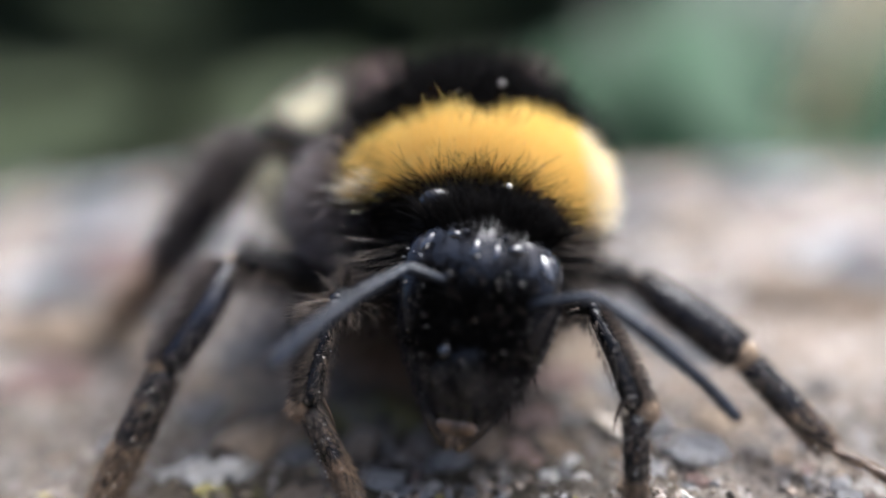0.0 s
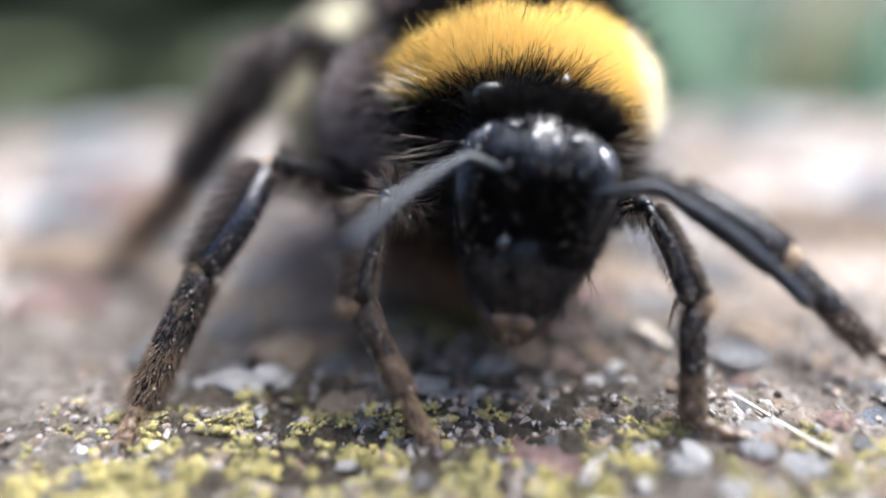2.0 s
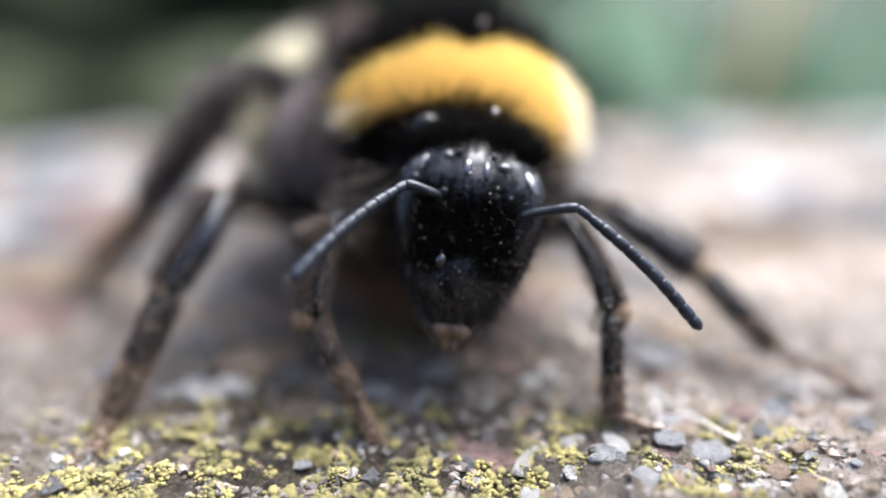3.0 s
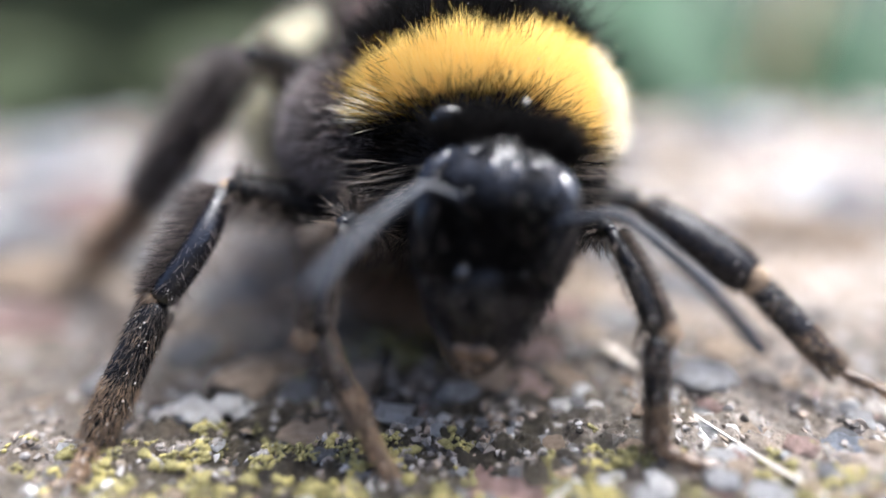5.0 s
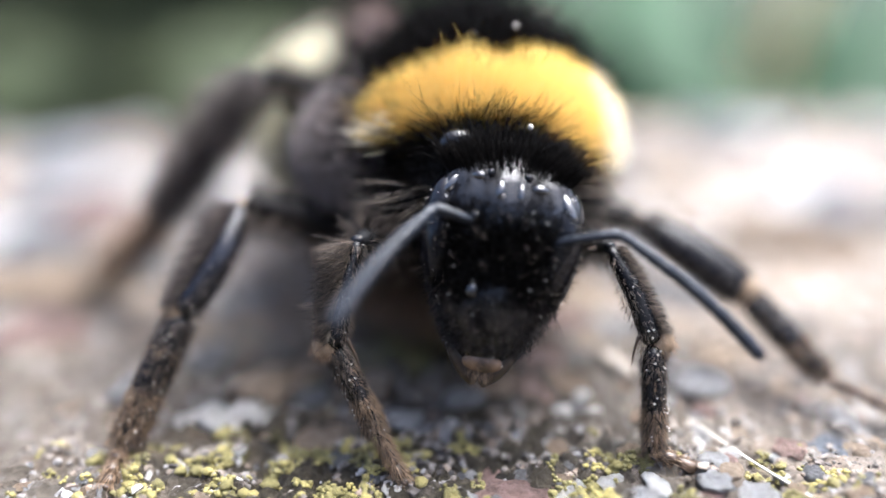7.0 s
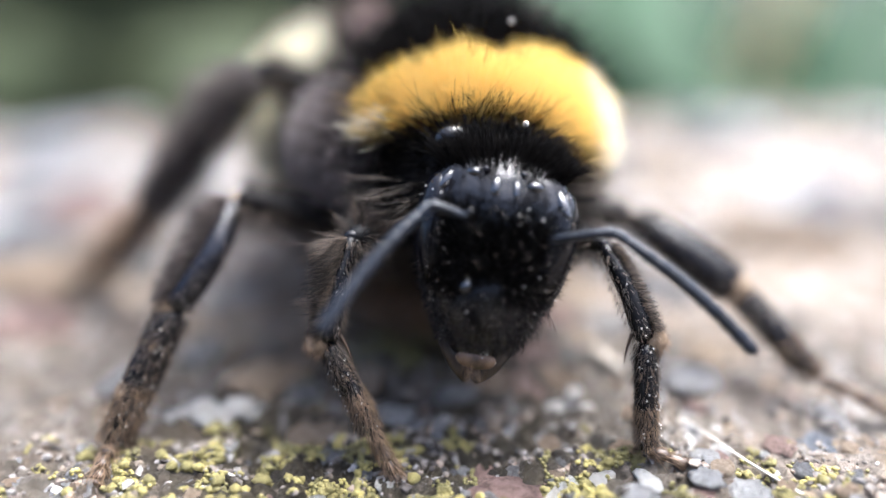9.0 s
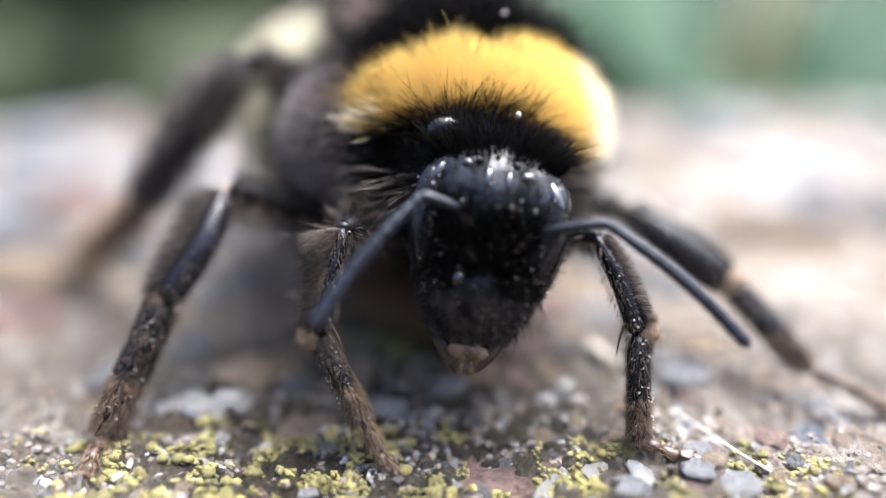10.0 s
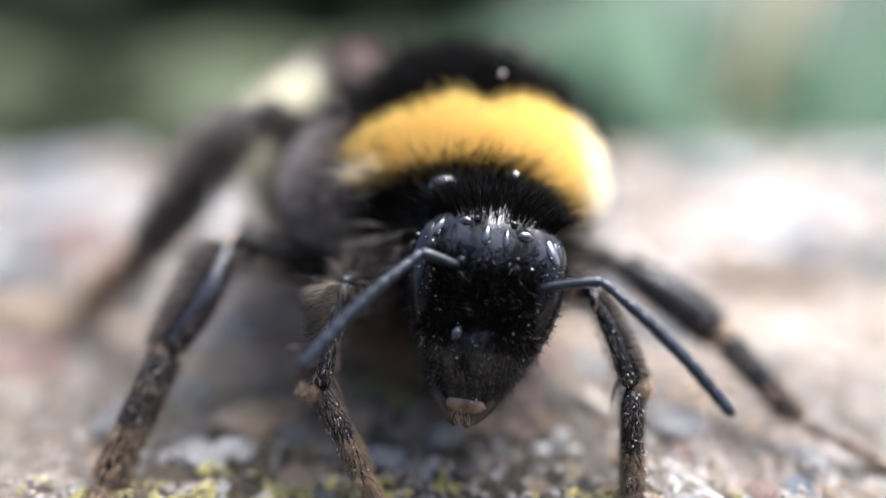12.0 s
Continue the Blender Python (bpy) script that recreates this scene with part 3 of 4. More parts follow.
# wings
def wing(base, tip, width, lift):
    a, b = np.array(base), np.array(tip)
    t = unit(b - a)
    w = unit(np.cross(t, (0, 0, 1.0)))
    up = np.cross(w, t)
    top, bot = [], []
    N = 18
    L = np.linalg.norm(b - a)
    for i in range(N + 1):
        s = i / N
        half = width * (0.16 + 0.84 * math.sin(min(1.0, s * 1.15) * math.pi * 0.62) ** 1.2) * (1 - max(0, s - 0.82) ** 2 * 26)
        half = max(half, 0.06)
        c = a + t * L * s + up * (lift * math.sin(s * math.pi) + 0)
        for k in range(7):
            q = k / 6 * 2 - 1
            pt = c + w * half * q + up * (-0.35 * q * q * half * 0.5 + 0.05 * math.sin(9 * s + 3 * q))
            top.append(pt + up * 0.012)
            bot.append(pt - up * 0.012)
    m0 = len(top)
    f = []
    for i in range(N):
        for k in range(6):
            q = [i * 7 + k, i * 7 + k + 1, (i + 1) * 7 + k + 1, (i + 1) * 7 + k]
            f.append(q)
            f.append([x + m0 for x in q[::-1]])
    rim = [i * 7 for i in range(N + 1)] + [N * 7 + k for k in range(1, 7)] + [i * 7 + 6 for i in range(N - 1, -1, -1)] + [k for k in range(5, 0, -1)]
    for x, y in zip(rim, rim[1:] + rim[:1]):
        f.append([x, x + m0, y + m0, y])
    return np.array(top + bot), f


bee_part("wing", wing((-2.5, 25.6, 9.0), (-4.0, 37.5, 8.8), 1.0, 1.3), M_WING, None, "brown translucent wing folded over the back")
bee_part("wing", wing((3.6, 26.4, 8.6), (1.2, 38.0, 8.4), 1.35, 1.4), M_WING, None, "brown translucent wing folded over the back")

# head
A0, A1 = np.array([1.49, 20.05, 8.0]), np.array([0.46, 17.7, 2.5])
HD = unit(A1 - A0)
HN = np.array([-0.065, -0.925, 0.357])
HN = unit(HN - HD * (HN @ HD))
HR = np.cross(HN, HD)
if HR[0] < 0:
    HR = -HR
HL = np.linalg.norm(A1 - A0)
S_ = np.array([0, 0.03, 0.1, 0.2, 0.32, 0.45, 0.58, 0.7, 0.8, 0.88, 0.95, 1.0])
W_ = np.array([0.55, 1.15, 1.72, 2.03, 2.12, 2.07, 1.86, 1.5, 1.16, 0.9, 0.64, 0.32])
F_ = np.array([0.15, 0.42, 0.72, 0.98, 1.12, 1.08, 1.1, 1.1, 0.97, 0.76, 0.52, 0.24])
B_ = np.array([0.3, 0.7, 1.05, 1.3, 1.4, 1.35, 1.25, 1.0, 0.8, 0.6, 0.4, 0.15])


S_FINE = np.linspace(0, 1, 201)
_k = np.exp(-(np.arange(-14, 15) / 6.0) ** 2)
_k /= _k.sum()


def eased(y):
    q = np.interp(S_FINE, S_, y)
    return np.convolve(np.concatenate([np.linspace(2 * q[0] - q[14], q[0], 14, endpoint=False), q, np.linspace(q[-1], 2 * q[-1] - q[-15], 15)[1:]]), _k, "valid")


W_S, F_S, B_S = eased(W_), eased(F_), eased(B_)


def head_at(s, a, lift=0.0):
    """A place on the head: s from crown to mouth, a round it (0: right, 90: front)."""
    w, fr, bk = np.interp(s, S_FINE, W_S), np.interp(s, S_FINE, F_S), np.interp(s, S_FINE, B_S)
    c, q = np.cos(a), np.sin(a)
    wave = np.cos(np.asarray(a) * 11.0 + 0.9 + 0.8 * np.sin(np.asarray(a) * 3.0)) + 0.25 * np.cos(np.asarray(a) * 23.0 + 0.3)
    fr = fr + 0.02 * np.exp(-((np.asarray(s) - 0.17) / 0.09) ** 2) * wave * np.clip(q, 0, 1)
    d = np.where(q > 0, fr, bk)
    x = np.sign(c) * np.abs(c) ** 0.95 * (w + lift)
    y = np.sign(q) * np.abs(q) ** 0.95 * (d + lift)
    return A0 + (np.asarray(s) * HL)[..., None] * HD + x[..., None] * HR + y[..., None] * HN


def head_mesh():
    ns, na = 80, 132
    ss = np.linspace(0, 1, ns) ** 1.0
    aa = np.linspace(0, 2 * np.pi, na, endpoint=False)
    v = head_at(np.repeat(ss, na), np.tile(aa, ns))
    f = [[i * na + j, i * na + (j + 1) % na, (i + 1) * na + (j + 1) % na, (i + 1) * na + j] for i in range(ns - 1) for j in range(na)]
    v = np.vstack([v, [A0 - HD * 0.12], [A1 + HD * 0.05]])
    f += [[(j + 1) % na, j, len(v) - 2] for j in range(na)]
    f += [[(ns - 1) * na + j, (ns - 1) * na + (j + 1) % na, len(v) - 1] for j in range(na)]
    return v, f


def head_point(s, right, front):
    return A0 + HD * HL * s + HR * right + HN * front


head = bee_part("head", head_mesh(), M_HEAD, None, "glossy black head")
HAX = np.array([HR, HN, HD])
for sg in (-1, 1):
    tilt = unit(HD + HR * (-0.10 * sg))
    ax = np.array([unit(np.cross(tilt, HN)), unit(HN), tilt])
    bee_part("compound_eye", ball(head_point(0.4, 1.5 * sg, 0.0), (0.68, 0.92, 1.76), ax, 32, 22), M_EYE, head, "smooth black compound eye")
for x, s in ((0.0, 0.1), (-0.5, 0.06), (0.5, 0.06)):
    bee_part("ocellus", ball(head_point(s + 0.03, x, 0.66), (0.11, 0.11, 0.11), None, 14, 9), M_EYE, head)
bee_part("clypeus", ball(head_point(0.66, -0.02, 0.36), (1.12, 0.88, 1.35), HAX, 32, 20), M_HEAD, head, "convex shiny clypeus")
# glossy lobes added where the crown should show sky highlights
for s, deg, across, along in ((0.15, 142, 0.14, 0.36), (0.105, 118, 0.22, 0.15), (0.15, 95, 0.13, 0.32), (0.155, 80, 0.1, 0.32), (0.13, 62, 0.26, 0.17), (0.18, 33, 0.2, 0.5)):
    a = radians(deg)
    up = unit(HR * math.cos(a) + HN * math.sin(a) * 1.4 - HD * 0.8)
    bee_part("crown_highlight_lobe", ball(head_at(np.array([s]), np.array([a]))[0] - up * 0.05, (across, 0.15, along), np.array([unit(np.cross(HD, up)), up, unit(np.cross(up, np.cross(HD, up)))]), 18, 12), M_GLOSS, head, "polished lobe added to make a highlight on the crown")
for sg in (-1, 1):
    bee_part("antenna_socket", ball(head_point(0.29, 0.72 * sg, 1.02), (0.2, 0.16, 0.2), HAX, 16, 10), M_HEAD, head)
# small bump shaped and polished to give the clypeus its glint
bee_part("clypeal_glint_bump", ball(head_point(0.6, -0.5, 1.06), (0.2, 0.2, 0.26), HAX, 16, 10), M_GLOSS, head, "glossy bump added to make a glint on the face")
bee_part("labrum", ball(head_point(0.91, 0.05, 0.6), (0.54, 0.17, 0.27), HAX, 20, 12), M_LABRUM, head, "brown labrum")
for sg in (-1, 1):
    pts = curve_points([head_point(0.77, 0.84 * sg, 0.15), head_point(0.87, 0.66 * sg, 0.32), head_point(0.95, 0.38 * sg, 0.42), head_point(1.0, 0.06 * sg, 0.44)], 14)
    bee_part("mandible", tube(pts, np.linspace(0.36, 0.2, 14), 14, 0.7, HN), M_MAND, head, "dark red-brown mandible")
n = 150
s, a = rng.uniform(0.88, 0.97, n), rng.uniform(-1.0, 1.0, n)
r = A0 + (s * HL)[:, None] * HD + (a * np.interp(s, [0.86, 0.97], [0.75, 0.4]))[:, None] * HR + np.interp(np.abs(a), [0, 1], [0.72, 0.4])[:, None] * HN
bee_part("mouth_bristles", coat(r, HD + HN * 0.15 + HR * (a * 0.25)[:, None] + rng.normal(size=(n, 3)) * 0.18, rng.uniform(0.15, 0.42, n), 0.009), H_GOLD, head, "amber bristles round the mouth", "stuff")
# rounded lobe behind the crown
bee_part("occiput", ball((0.0, 20.5, 8.22), (0.56, 0.4, 0.46), AX, 24, 14), M_HEAD, head, "shiny black lobe behind the crown")

# hair of the head
pieces = []
n = 1500
s, a = rng.uniform(0.0, 0.1, n), rng.uniform(0, 2 * np.pi, n)
r = head_at(s, a)
way = -HD * 0.95 + HR * (np.cos(a) * 0.75)[:, None] + HN * (np.sin(a) * 0.1)[:, None] + rng.normal(size=(n, 3)) * 0.22
pieces.append(coat(r, way, rng.uniform(0.7, 1.35, n), 0.014))
n = 9500
s, a = rng.uniform(0.2, 0.66, n), np.clip(rng.normal(np.pi / 2, 0.62, n), 0.15, np.pi - 0.15)
fade = rng.random(n) < np.clip((s - 0.19) / 0.12, 0, 1)
s, a = s[fade], a[fade]
n = len(s)
r = head_at(s, a)
way = HN * 0.8 - HD * 0.35 + HR * (np.cos(a) * 0.6)[:, None] + rng.normal(size=(n, 3)) * 0.3
matt = coat(r, way, rng.uniform(0.12, 0.36, n), 0.010)
n = 2200
s, a = rng.uniform(0.6, 0.86, n), rng.uniform(0.1, np.pi - 0.1, n)
r = head_at(s, a, 0.03)
way = HN * (0.35 + np.sin(a) * 0.3)[:, None] + HD * 0.8 + HR * (np.cos(a) * 0.5)[:, None] + rng.normal(size=(n, 3)) * 0.25
pieces.append(coat(r, way, rng.uniform(0.1, 0.26, n), 0.008))
n = 500
s, a = rng.uniform(0.25, 0.8, n), rng.uniform(0.2, np.pi - 0.2, n)
r = head_at(s, a, 0.02)
way = HN * 0.7 - HD * 0.2 + HR * (np.cos(a) * 0.7)[:, None] + rng.normal(size=(n, 3)) * 0.4
glint = coat(r, way, rng.uniform(0.2, 0.45, n), 0.006)
n = 160
s, a = rng.uniform(0.3, 0.85, n), np.where(rng.random(n) < 0.5, rng.uniform(-0.9, -0.2, n), rng.uniform(np.pi + 0.2, np.pi + 0.9, n))
r = head_at(s, a)
way = HR * (np.sign(np.cos(a)) * 0.5)[:, None] + HD * 0.6 - HN * 0.3 + rng.normal(size=(n, 3)) * 0.2
pieces.append(coat(r, way, rng.uniform(0.2, 0.42, n), 0.010))
n = 34
s, a = rng.uniform(0.6, 0.82, n), rng.uniform(-0.75, -0.1, n)
beard = coat(head_at(s, a), HD * 0.75 + HR * 0.5 - HN * 0.25 + rng.normal(size=(n, 3)) * 0.14, rng.uniform(0.6, 1.15, n), 0.012, -HR * 0.35, 0.08)
bee_part("chin_hair", beard, H_BLACK, head, "long curved black hairs under the head", "stuff")
bee_part("crown_hair", pieces[0], H_BLACK, head, "black tuft of hair on the crown", "stuff")
bee_part("painted_glint_hair", glint, H_SHOULDER, head, "sparse face hairs with glints put into their colour", "stuff")
bee_part("forehead_hair", matt, H_BLACK, head, "short matt black hair on the face", "stuff")
bee_part("facial_hair", joined(pieces[1:]), H_FACE, head, "short black facial hair", "stuff")

# black ruff between head and collar
n = 5200
p, nn = on_ellipsoid(n, (0.75, 22.3, 6.3), np.array([2.8, 1.9, 2.4]), AX)
sel = (p[:, 2] > 4.0)
bee_part("neck_fur", coat(p[sel], nn[sel] + rng.normal(size=(sel.sum(), 3)) * 0.18 + np.array([0, -0.12, 0.12]), rng.uniform(0.8, 1.3, sel.sum()), 0.015), H_BLACK, thorax, "black fur behind the head", "stuff")
p, nn = on_ellipsoid(5200, (0.75, 22.3, 6.2), np.array([2.8, 1.9, 2.4]), AX)
sel = (np.abs((p - (0.75, 22.3, 6.2)) @ AX[0]) > 1.5) & (p[:, 2] > 4.4) & (p[:, 2] < 7.0) & (p[:, 1] < 23.0)
sg = np.sign((p[sel] - (0.75, 22.3, 6.2)) @ AX[0])[:, None]
bee_part("shoulder_hair", coat(p[sel], sg * AX[0] * 0.9 + nn[sel] * 0.5 + rng.normal(size=(sel.sum(), 3)) * 0.16, rng.uniform(1.0, 1.9, sel.sum()), 0.011, (0, 0, -0.05), 0.1), H_SHOULDER, thorax, "long spreading shoulder hairs", "stuff")
bee_part("neck", ball((0.75, 22.3, 6.2), (2.75, 1.85, 2.4), AX, 28, 16), M_BODY, thorax)


# antennae
def antenna(base, elbow, way, length):
    b, e = np.array(base), np.array(elbow)
    pts = curve_points([b, b + (e - b) * 0.35 + np.array([0, -0.06, 0.05]), b + (e - b) * 0.75 + np.array([0, -0.05, 0.06]), e], 16)
    scape = bee_part("antenna", tube(pts, np.interp(np.linspace(0, 1, 16), [0, 0.1, 0.5, 0.9, 1], [0.13, 0.11, 0.13, 0.15, 0.13]), 12), M_FLAG, None, "elbowed black antenna")
    way = unit(way)
    N = 120
    s = np.linspace(0, 1, N)
    sagu = unit(np.cross(way, np.cross((0, 0, 1.0), way)))
    line = way[None] * (s * length)[:, None] + sagu[None] * (0.18 * np.sin(np.pi * s))[:, None]
    rad = np.interp(s, [0, 0.04, 0.1, 0.2, 0.9, 0.97, 1.0], [0.12, 0.14, 0.125, 0.17, 0.18, 0.165, 0.07])
    rad = rad * (1 - 0.15 * (np.abs(((s * 11) % 1) - 0.5) > 0.42))
    v, f = tube(line, rad, 12)
    fl = part("flagellum", v, f, M_FLAG, scape)
    fl.location = Vector((e - BEE) * MM)
    return fl, Vector((e - BEE) * MM), Vector(way)


FLAG_A = antenna((0.5, 18.5, 6.75), (-0.62, 18.32, 7.26), (-0.61, -0.55, -0.57), 4.25)
FLAG_B = antenna((2.45, 18.3, 6.25), (4.07, 18.01, 6.59), (0.748, -0.292, -0.597), 4.70)


# legs
def claws(at, way, parent):
    w = unit(way)
    sd = unit(np.cross(w, (0, 0, 1.0)))
    for sg in (-1, 1):
        pts = curve_points([at, at + w * 0.22 + sd * 0.14 * sg + np.array([0, 0, 0.05]), at + w * 0.42 + sd * 0.24 * sg - np.array([0, 0, 0.12])], 8)
        bee_part("claw", tube(pts, np.linspace(0.06, 0.012, 8), 8), M_TARSUS, parent)


def leg(hip, knee, ankle, instep, foot, out, sizes, hairs, hair_len, pale=True, fur=None, lobe=None, grow=(0.5, 1.0, 1.0, 0.4), bow=(0, 0, 0), plate=0.7, shell=M_LEG):
    """hip-knee: femur, knee-ankle: tibia, ankle-instep: long first joint of the foot, instep-foot: small joints.
    lobe: the side on which the tibia is thickly furred, grow: the length of that fur from knee to ankle; bow: how the tibia bulges."""
    hip, knee, ankle, instep, foot = (np.array(q, float) for q in (hip, knee, ankle, instep, foot))
    rf, rt, rb = sizes
    x = np.linspace(0, 1, 18)
    bend = unit(np.array(out, float)) * 0.12
    pts = curve_points([hip, (hip + knee) / 2 + np.array([0, 0, 0.15]), knee], 18)
    root = bee_part("leg", tube(pts, rf * np.interp(x, [0, 0.15, 0.5, 0.9, 1], [0.9, 1.2, 1.15, 0.8, 0.5]), 14), M_FEMUR, None, "hairy black leg")
    t = unit(ankle - knee)
    pts = curve_points([knee + t * 0.08, (knee + ankle) / 2 + bend + np.array(bow, float), ankle], 20)
    x = np.linspace(0, 1, 20)
    bee_part("tibia", tube(pts, rt * np.interp(x, [0, 0.08, 0.35, 0.8, 0.95, 1], [0.5, 0.68, 0.9, 1.0, 0.95, 0.78]), 14, 0.75, out), shell, root)
    bee_part("knee_joint", ball(knee, (rf * 0.5, rf * 0.42, rf * 0.42), None, 14, 9), M_JOINT if pale else M_LEG, root, "pale knee joint" if pale else "")
    shift = unit(lobe) * rt * 0.5 if lobe is not None else 0.0
    bee_part("ankle_joint", ball(ankle + t * 0.1 + shift, (rt * 0.7, rt * 0.66, rt * 0.78), None, 14, 9), M_JOINT, root, "pale tan ankle joint")
    if lobe is not None:
        r, d = on_ellipsoid(260, ankle + t * 0.1 + shift, np.full(3, rt * 0.7))
        bee_part("ankle_tuft", coat(r, d + t * 0.8 + rng.normal(size=r.shape) * 0.2, rng.uniform(0.08, 0.22, len(r)), 0.009), H_GOLD, root, "tan tuft of hair at the ankle", "stuff")
    t2 = unit(instep - ankle)
    pts = curve_points([ankle + t2 * 0.12, (ankle + instep) / 2, instep], 16)
    x = np.linspace(0, 1, 16)
    bee_part("basitarsus", tube(pts, rb * np.interp(x, [0, 0.12, 0.5, 0.9, 1], [0.62, 0.9, 1.0, 0.78, 0.45]), 14, plate, out), M_LEG, root)
    t3 = foot - instep
    arch = np.array([0, 0, 0.18])
    mids = [instep, instep + t3 * 0.33 + arch * 0.4, instep + t3 * 0.62 + arch * 0.2, instep + t3 * 0.85, foot]
    for k in range(4):
        a, b = mids[k], mids[k + 1]
        bee_part("tarsal_segment", tube(curve_points([a, (a + b) / 2, b], 7), rb * np.array([0.22, 0.28, 0.33, 0.36, 0.38, 0.37, 0.26]), 10), M_TARSUS, root)
    claws(foot, t3 + np.array([0, 0, -0.1]), root)
    # spur at the end of the tibia
    sp = unit(t - 0.8 * unit(np.array(out, float)))
    q = ankle - t * 0.2 - unit(np.array(out, float)) * rt * 0.7
    bee_part("tibial_spur", tube(curve_points([q, q + sp * 0.35, q + sp * 0.75 + t * 0.1], 8), np.linspace(0.06, 0.012, 8), 7), M_TARSUS, root)
    hs = []
    r, d, tt = along_tube(int(hairs * (0.1 if lobe is not None else 0.8)), knee, ankle, rt * 0.72, rt * 0.95, out, 62, 0.75)
    mid = np.sin(np.pi * np.clip(((r - knee) @ tt) / np.linalg.norm(ankle - knee), 0.03, 0.97)) ** 0.7
    hs.append(coat(r, d + tt * 0.4 + rng.normal(size=r.shape) * 0.25, rng.uniform(0.15, 1.0, len(r)) ** 1.3 * hair_len * mid, 0.008))
    r, d, tt = along_tube(int(hairs * (0.3 if lobe is not None else 0.8)), knee, ankle, rt * 0.72, rt * 0.95, out, 180, 0.75)
    hs.append(coat(r, d * 0.6 + tt * 0.8 + rng.normal(size=r.shape) * 0.25, rng.uniform(0.12, 0.36, len(r)), 0.007))
    r, d, tt = along_tube(int(hairs * 0.45), hip, knee, rf * 1.0, rf * 0.8)
    femur_hair = coat(r, d + tt * 0.3 + rng.normal(size=r.shape) * 0.22, rng.uniform(0.3, 0.8, len(r)) * hair_len, 0.010)
    if lobe is not None:
        r, d, tt = along_tube(int(hairs * 1.5), knee, ankle, rt * 0.7, rt * 0.9, lobe, 58, 0.85)
        r = r + np.array(bow, float) * np.sin(np.pi * np.clip(((r - knee) @ tt) / np.linalg.norm(ankle - knee), 0, 1))[:, None]
        g = np.interp(((r - knee) @ tt) / np.linalg.norm(ankle - knee), [0, 0.2, 0.65, 1], grow)
        hs.append(coat(r, d + tt * 0.5 + rng.normal(size=r.shape) * 0.2, rng.uniform(0.3, 1.0, len(r)) * hair_len * g, 0.008))
    bee_part("femur_hair", femur_hair, H_LEG, root, "", "stuff")
    bee_part("leg_hair", joined(hs), fur or H_BROWN, root, "fine brown-black bristles", "stuff")
    hs = []
    r, d, tt = along_tube(int(hairs * 0.75), ankle, instep, rb * 0.93, rb * 0.8, out, 180, 0.7)
    bee_part("foot_bristles", coat(r, d * 0.55 + tt + rng.normal(size=r.shape) * 0.2, rng.uniform(0.1, 0.26, len(r)), 0.0065), H_LEG, root, "", "stuff")
    r, d, tt = along_tube(int(hairs * 0.09), ankle + (instep - ankle) * 0.2, instep, rb * 0.93, rb * 0.75, out, 180, 0.7)
    hs.append(coat(r, d * 0.55 + tt + rng.normal(size=r.shape) * 0.2, rng.uniform(0.15, 0.3, len(r)), 0.006))
    r, d, tt = along_tube(int(hairs * 0.26), ankle + (instep - ankle) * 0.55, instep, rb * 0.93, rb * 0.75, out, 180, 0.7)
    hs.append(coat(r, d * 0.55 + tt + rng.normal(size=r.shape) * 0.2, rng.uniform(0.15, 0.34, len(r)), 0.006))
    r, d, tt = along_tube(int(hairs * 0.16), instep, foot, rb * 0.4, rb * 0.4)
    hs.append(coat(r, d * 0.5 + tt + rng.normal(size=r.shape) * 0.2, rng.uniform(0.15, 0.35, len(r)), 0.009))
    bee_part("foot_hair", joined(hs), H_GOLD, root, "short golden-brown foot hair", "stuff")
    # pale specks: pollen, and white glints of the bristles put in as colour
    specks = []
    for a, b, rr, k in ((knee, ankle, rt, 26), (ankle, instep, rb, 46)):
        r, d, tt = along_tube(k, a, b, rr * 0.8, rr * 0.95, out, 120, 0.8)
        specks += [ball(q + e * 0.05, (z, z, z), None, 7, 5) for q, e, z in zip(r, d, rng.uniform(0.01, 0.027, k))]
    bee_part("pollen_dust", joined(specks), M_DUST, root, "pale specks of dust, pollen and painted glints", "stuff")
    return root


leg((-1.1, 21.4, 4.6), (-2.79, 19.5, 5.84), (-3.42, 17.8, 3.5), (-2.24, 16.9, 1.29), (-1.5, 16.15, 0.15), (-1, -0.3, 0.2), (0.44, 0.46, 0.44), 3400, 1.25, False, H_LEG, (-1, -0.1, 0.35), (1.15, 0.85, 0.45, 0.25))
leg((3.2, 21.6, 4.6), (4.15, 19.65, 5.5), (5.2, 18.0, 3.42), (5.2, 16.8, 0.66), (6.95, 16.2, 0.15), (1, -0.2, 0.3), (0.38, 0.44, 0.48), 1700, 0.6, False, H_LEG, (1, 0.1, 0.25), (0.5, 0.8, 0.8, 0.6))
leg((-2.9, 22.9, 4.3), (-6.52, 21.9, 6.0), (-8.02, 19.5, 3.6), (-9.55, 17.25, 0.5), (-9.6, 16.0, 0.12), (0.45, -0.85, 0.3), (0.51, 0.45, 0.53), 3400, 1.3, True, H_TIBIA, (-1, 0.35, 0.25), (0.95, 1.0, 0.8, 0.45), (0.22, -0.1, 0.05), 0.6, M_SHIN)
leg((3.6, 23.9, 4.6), (5.75, 23.1, 4.82), (8.7, 21.4, 3.12), (11.0, 19.75, 0.98), (13.4, 18.5, 0.15), (0.1, -0.75, 0.65), (0.42, 0.66, 0.47), 2000, 0.45, True)
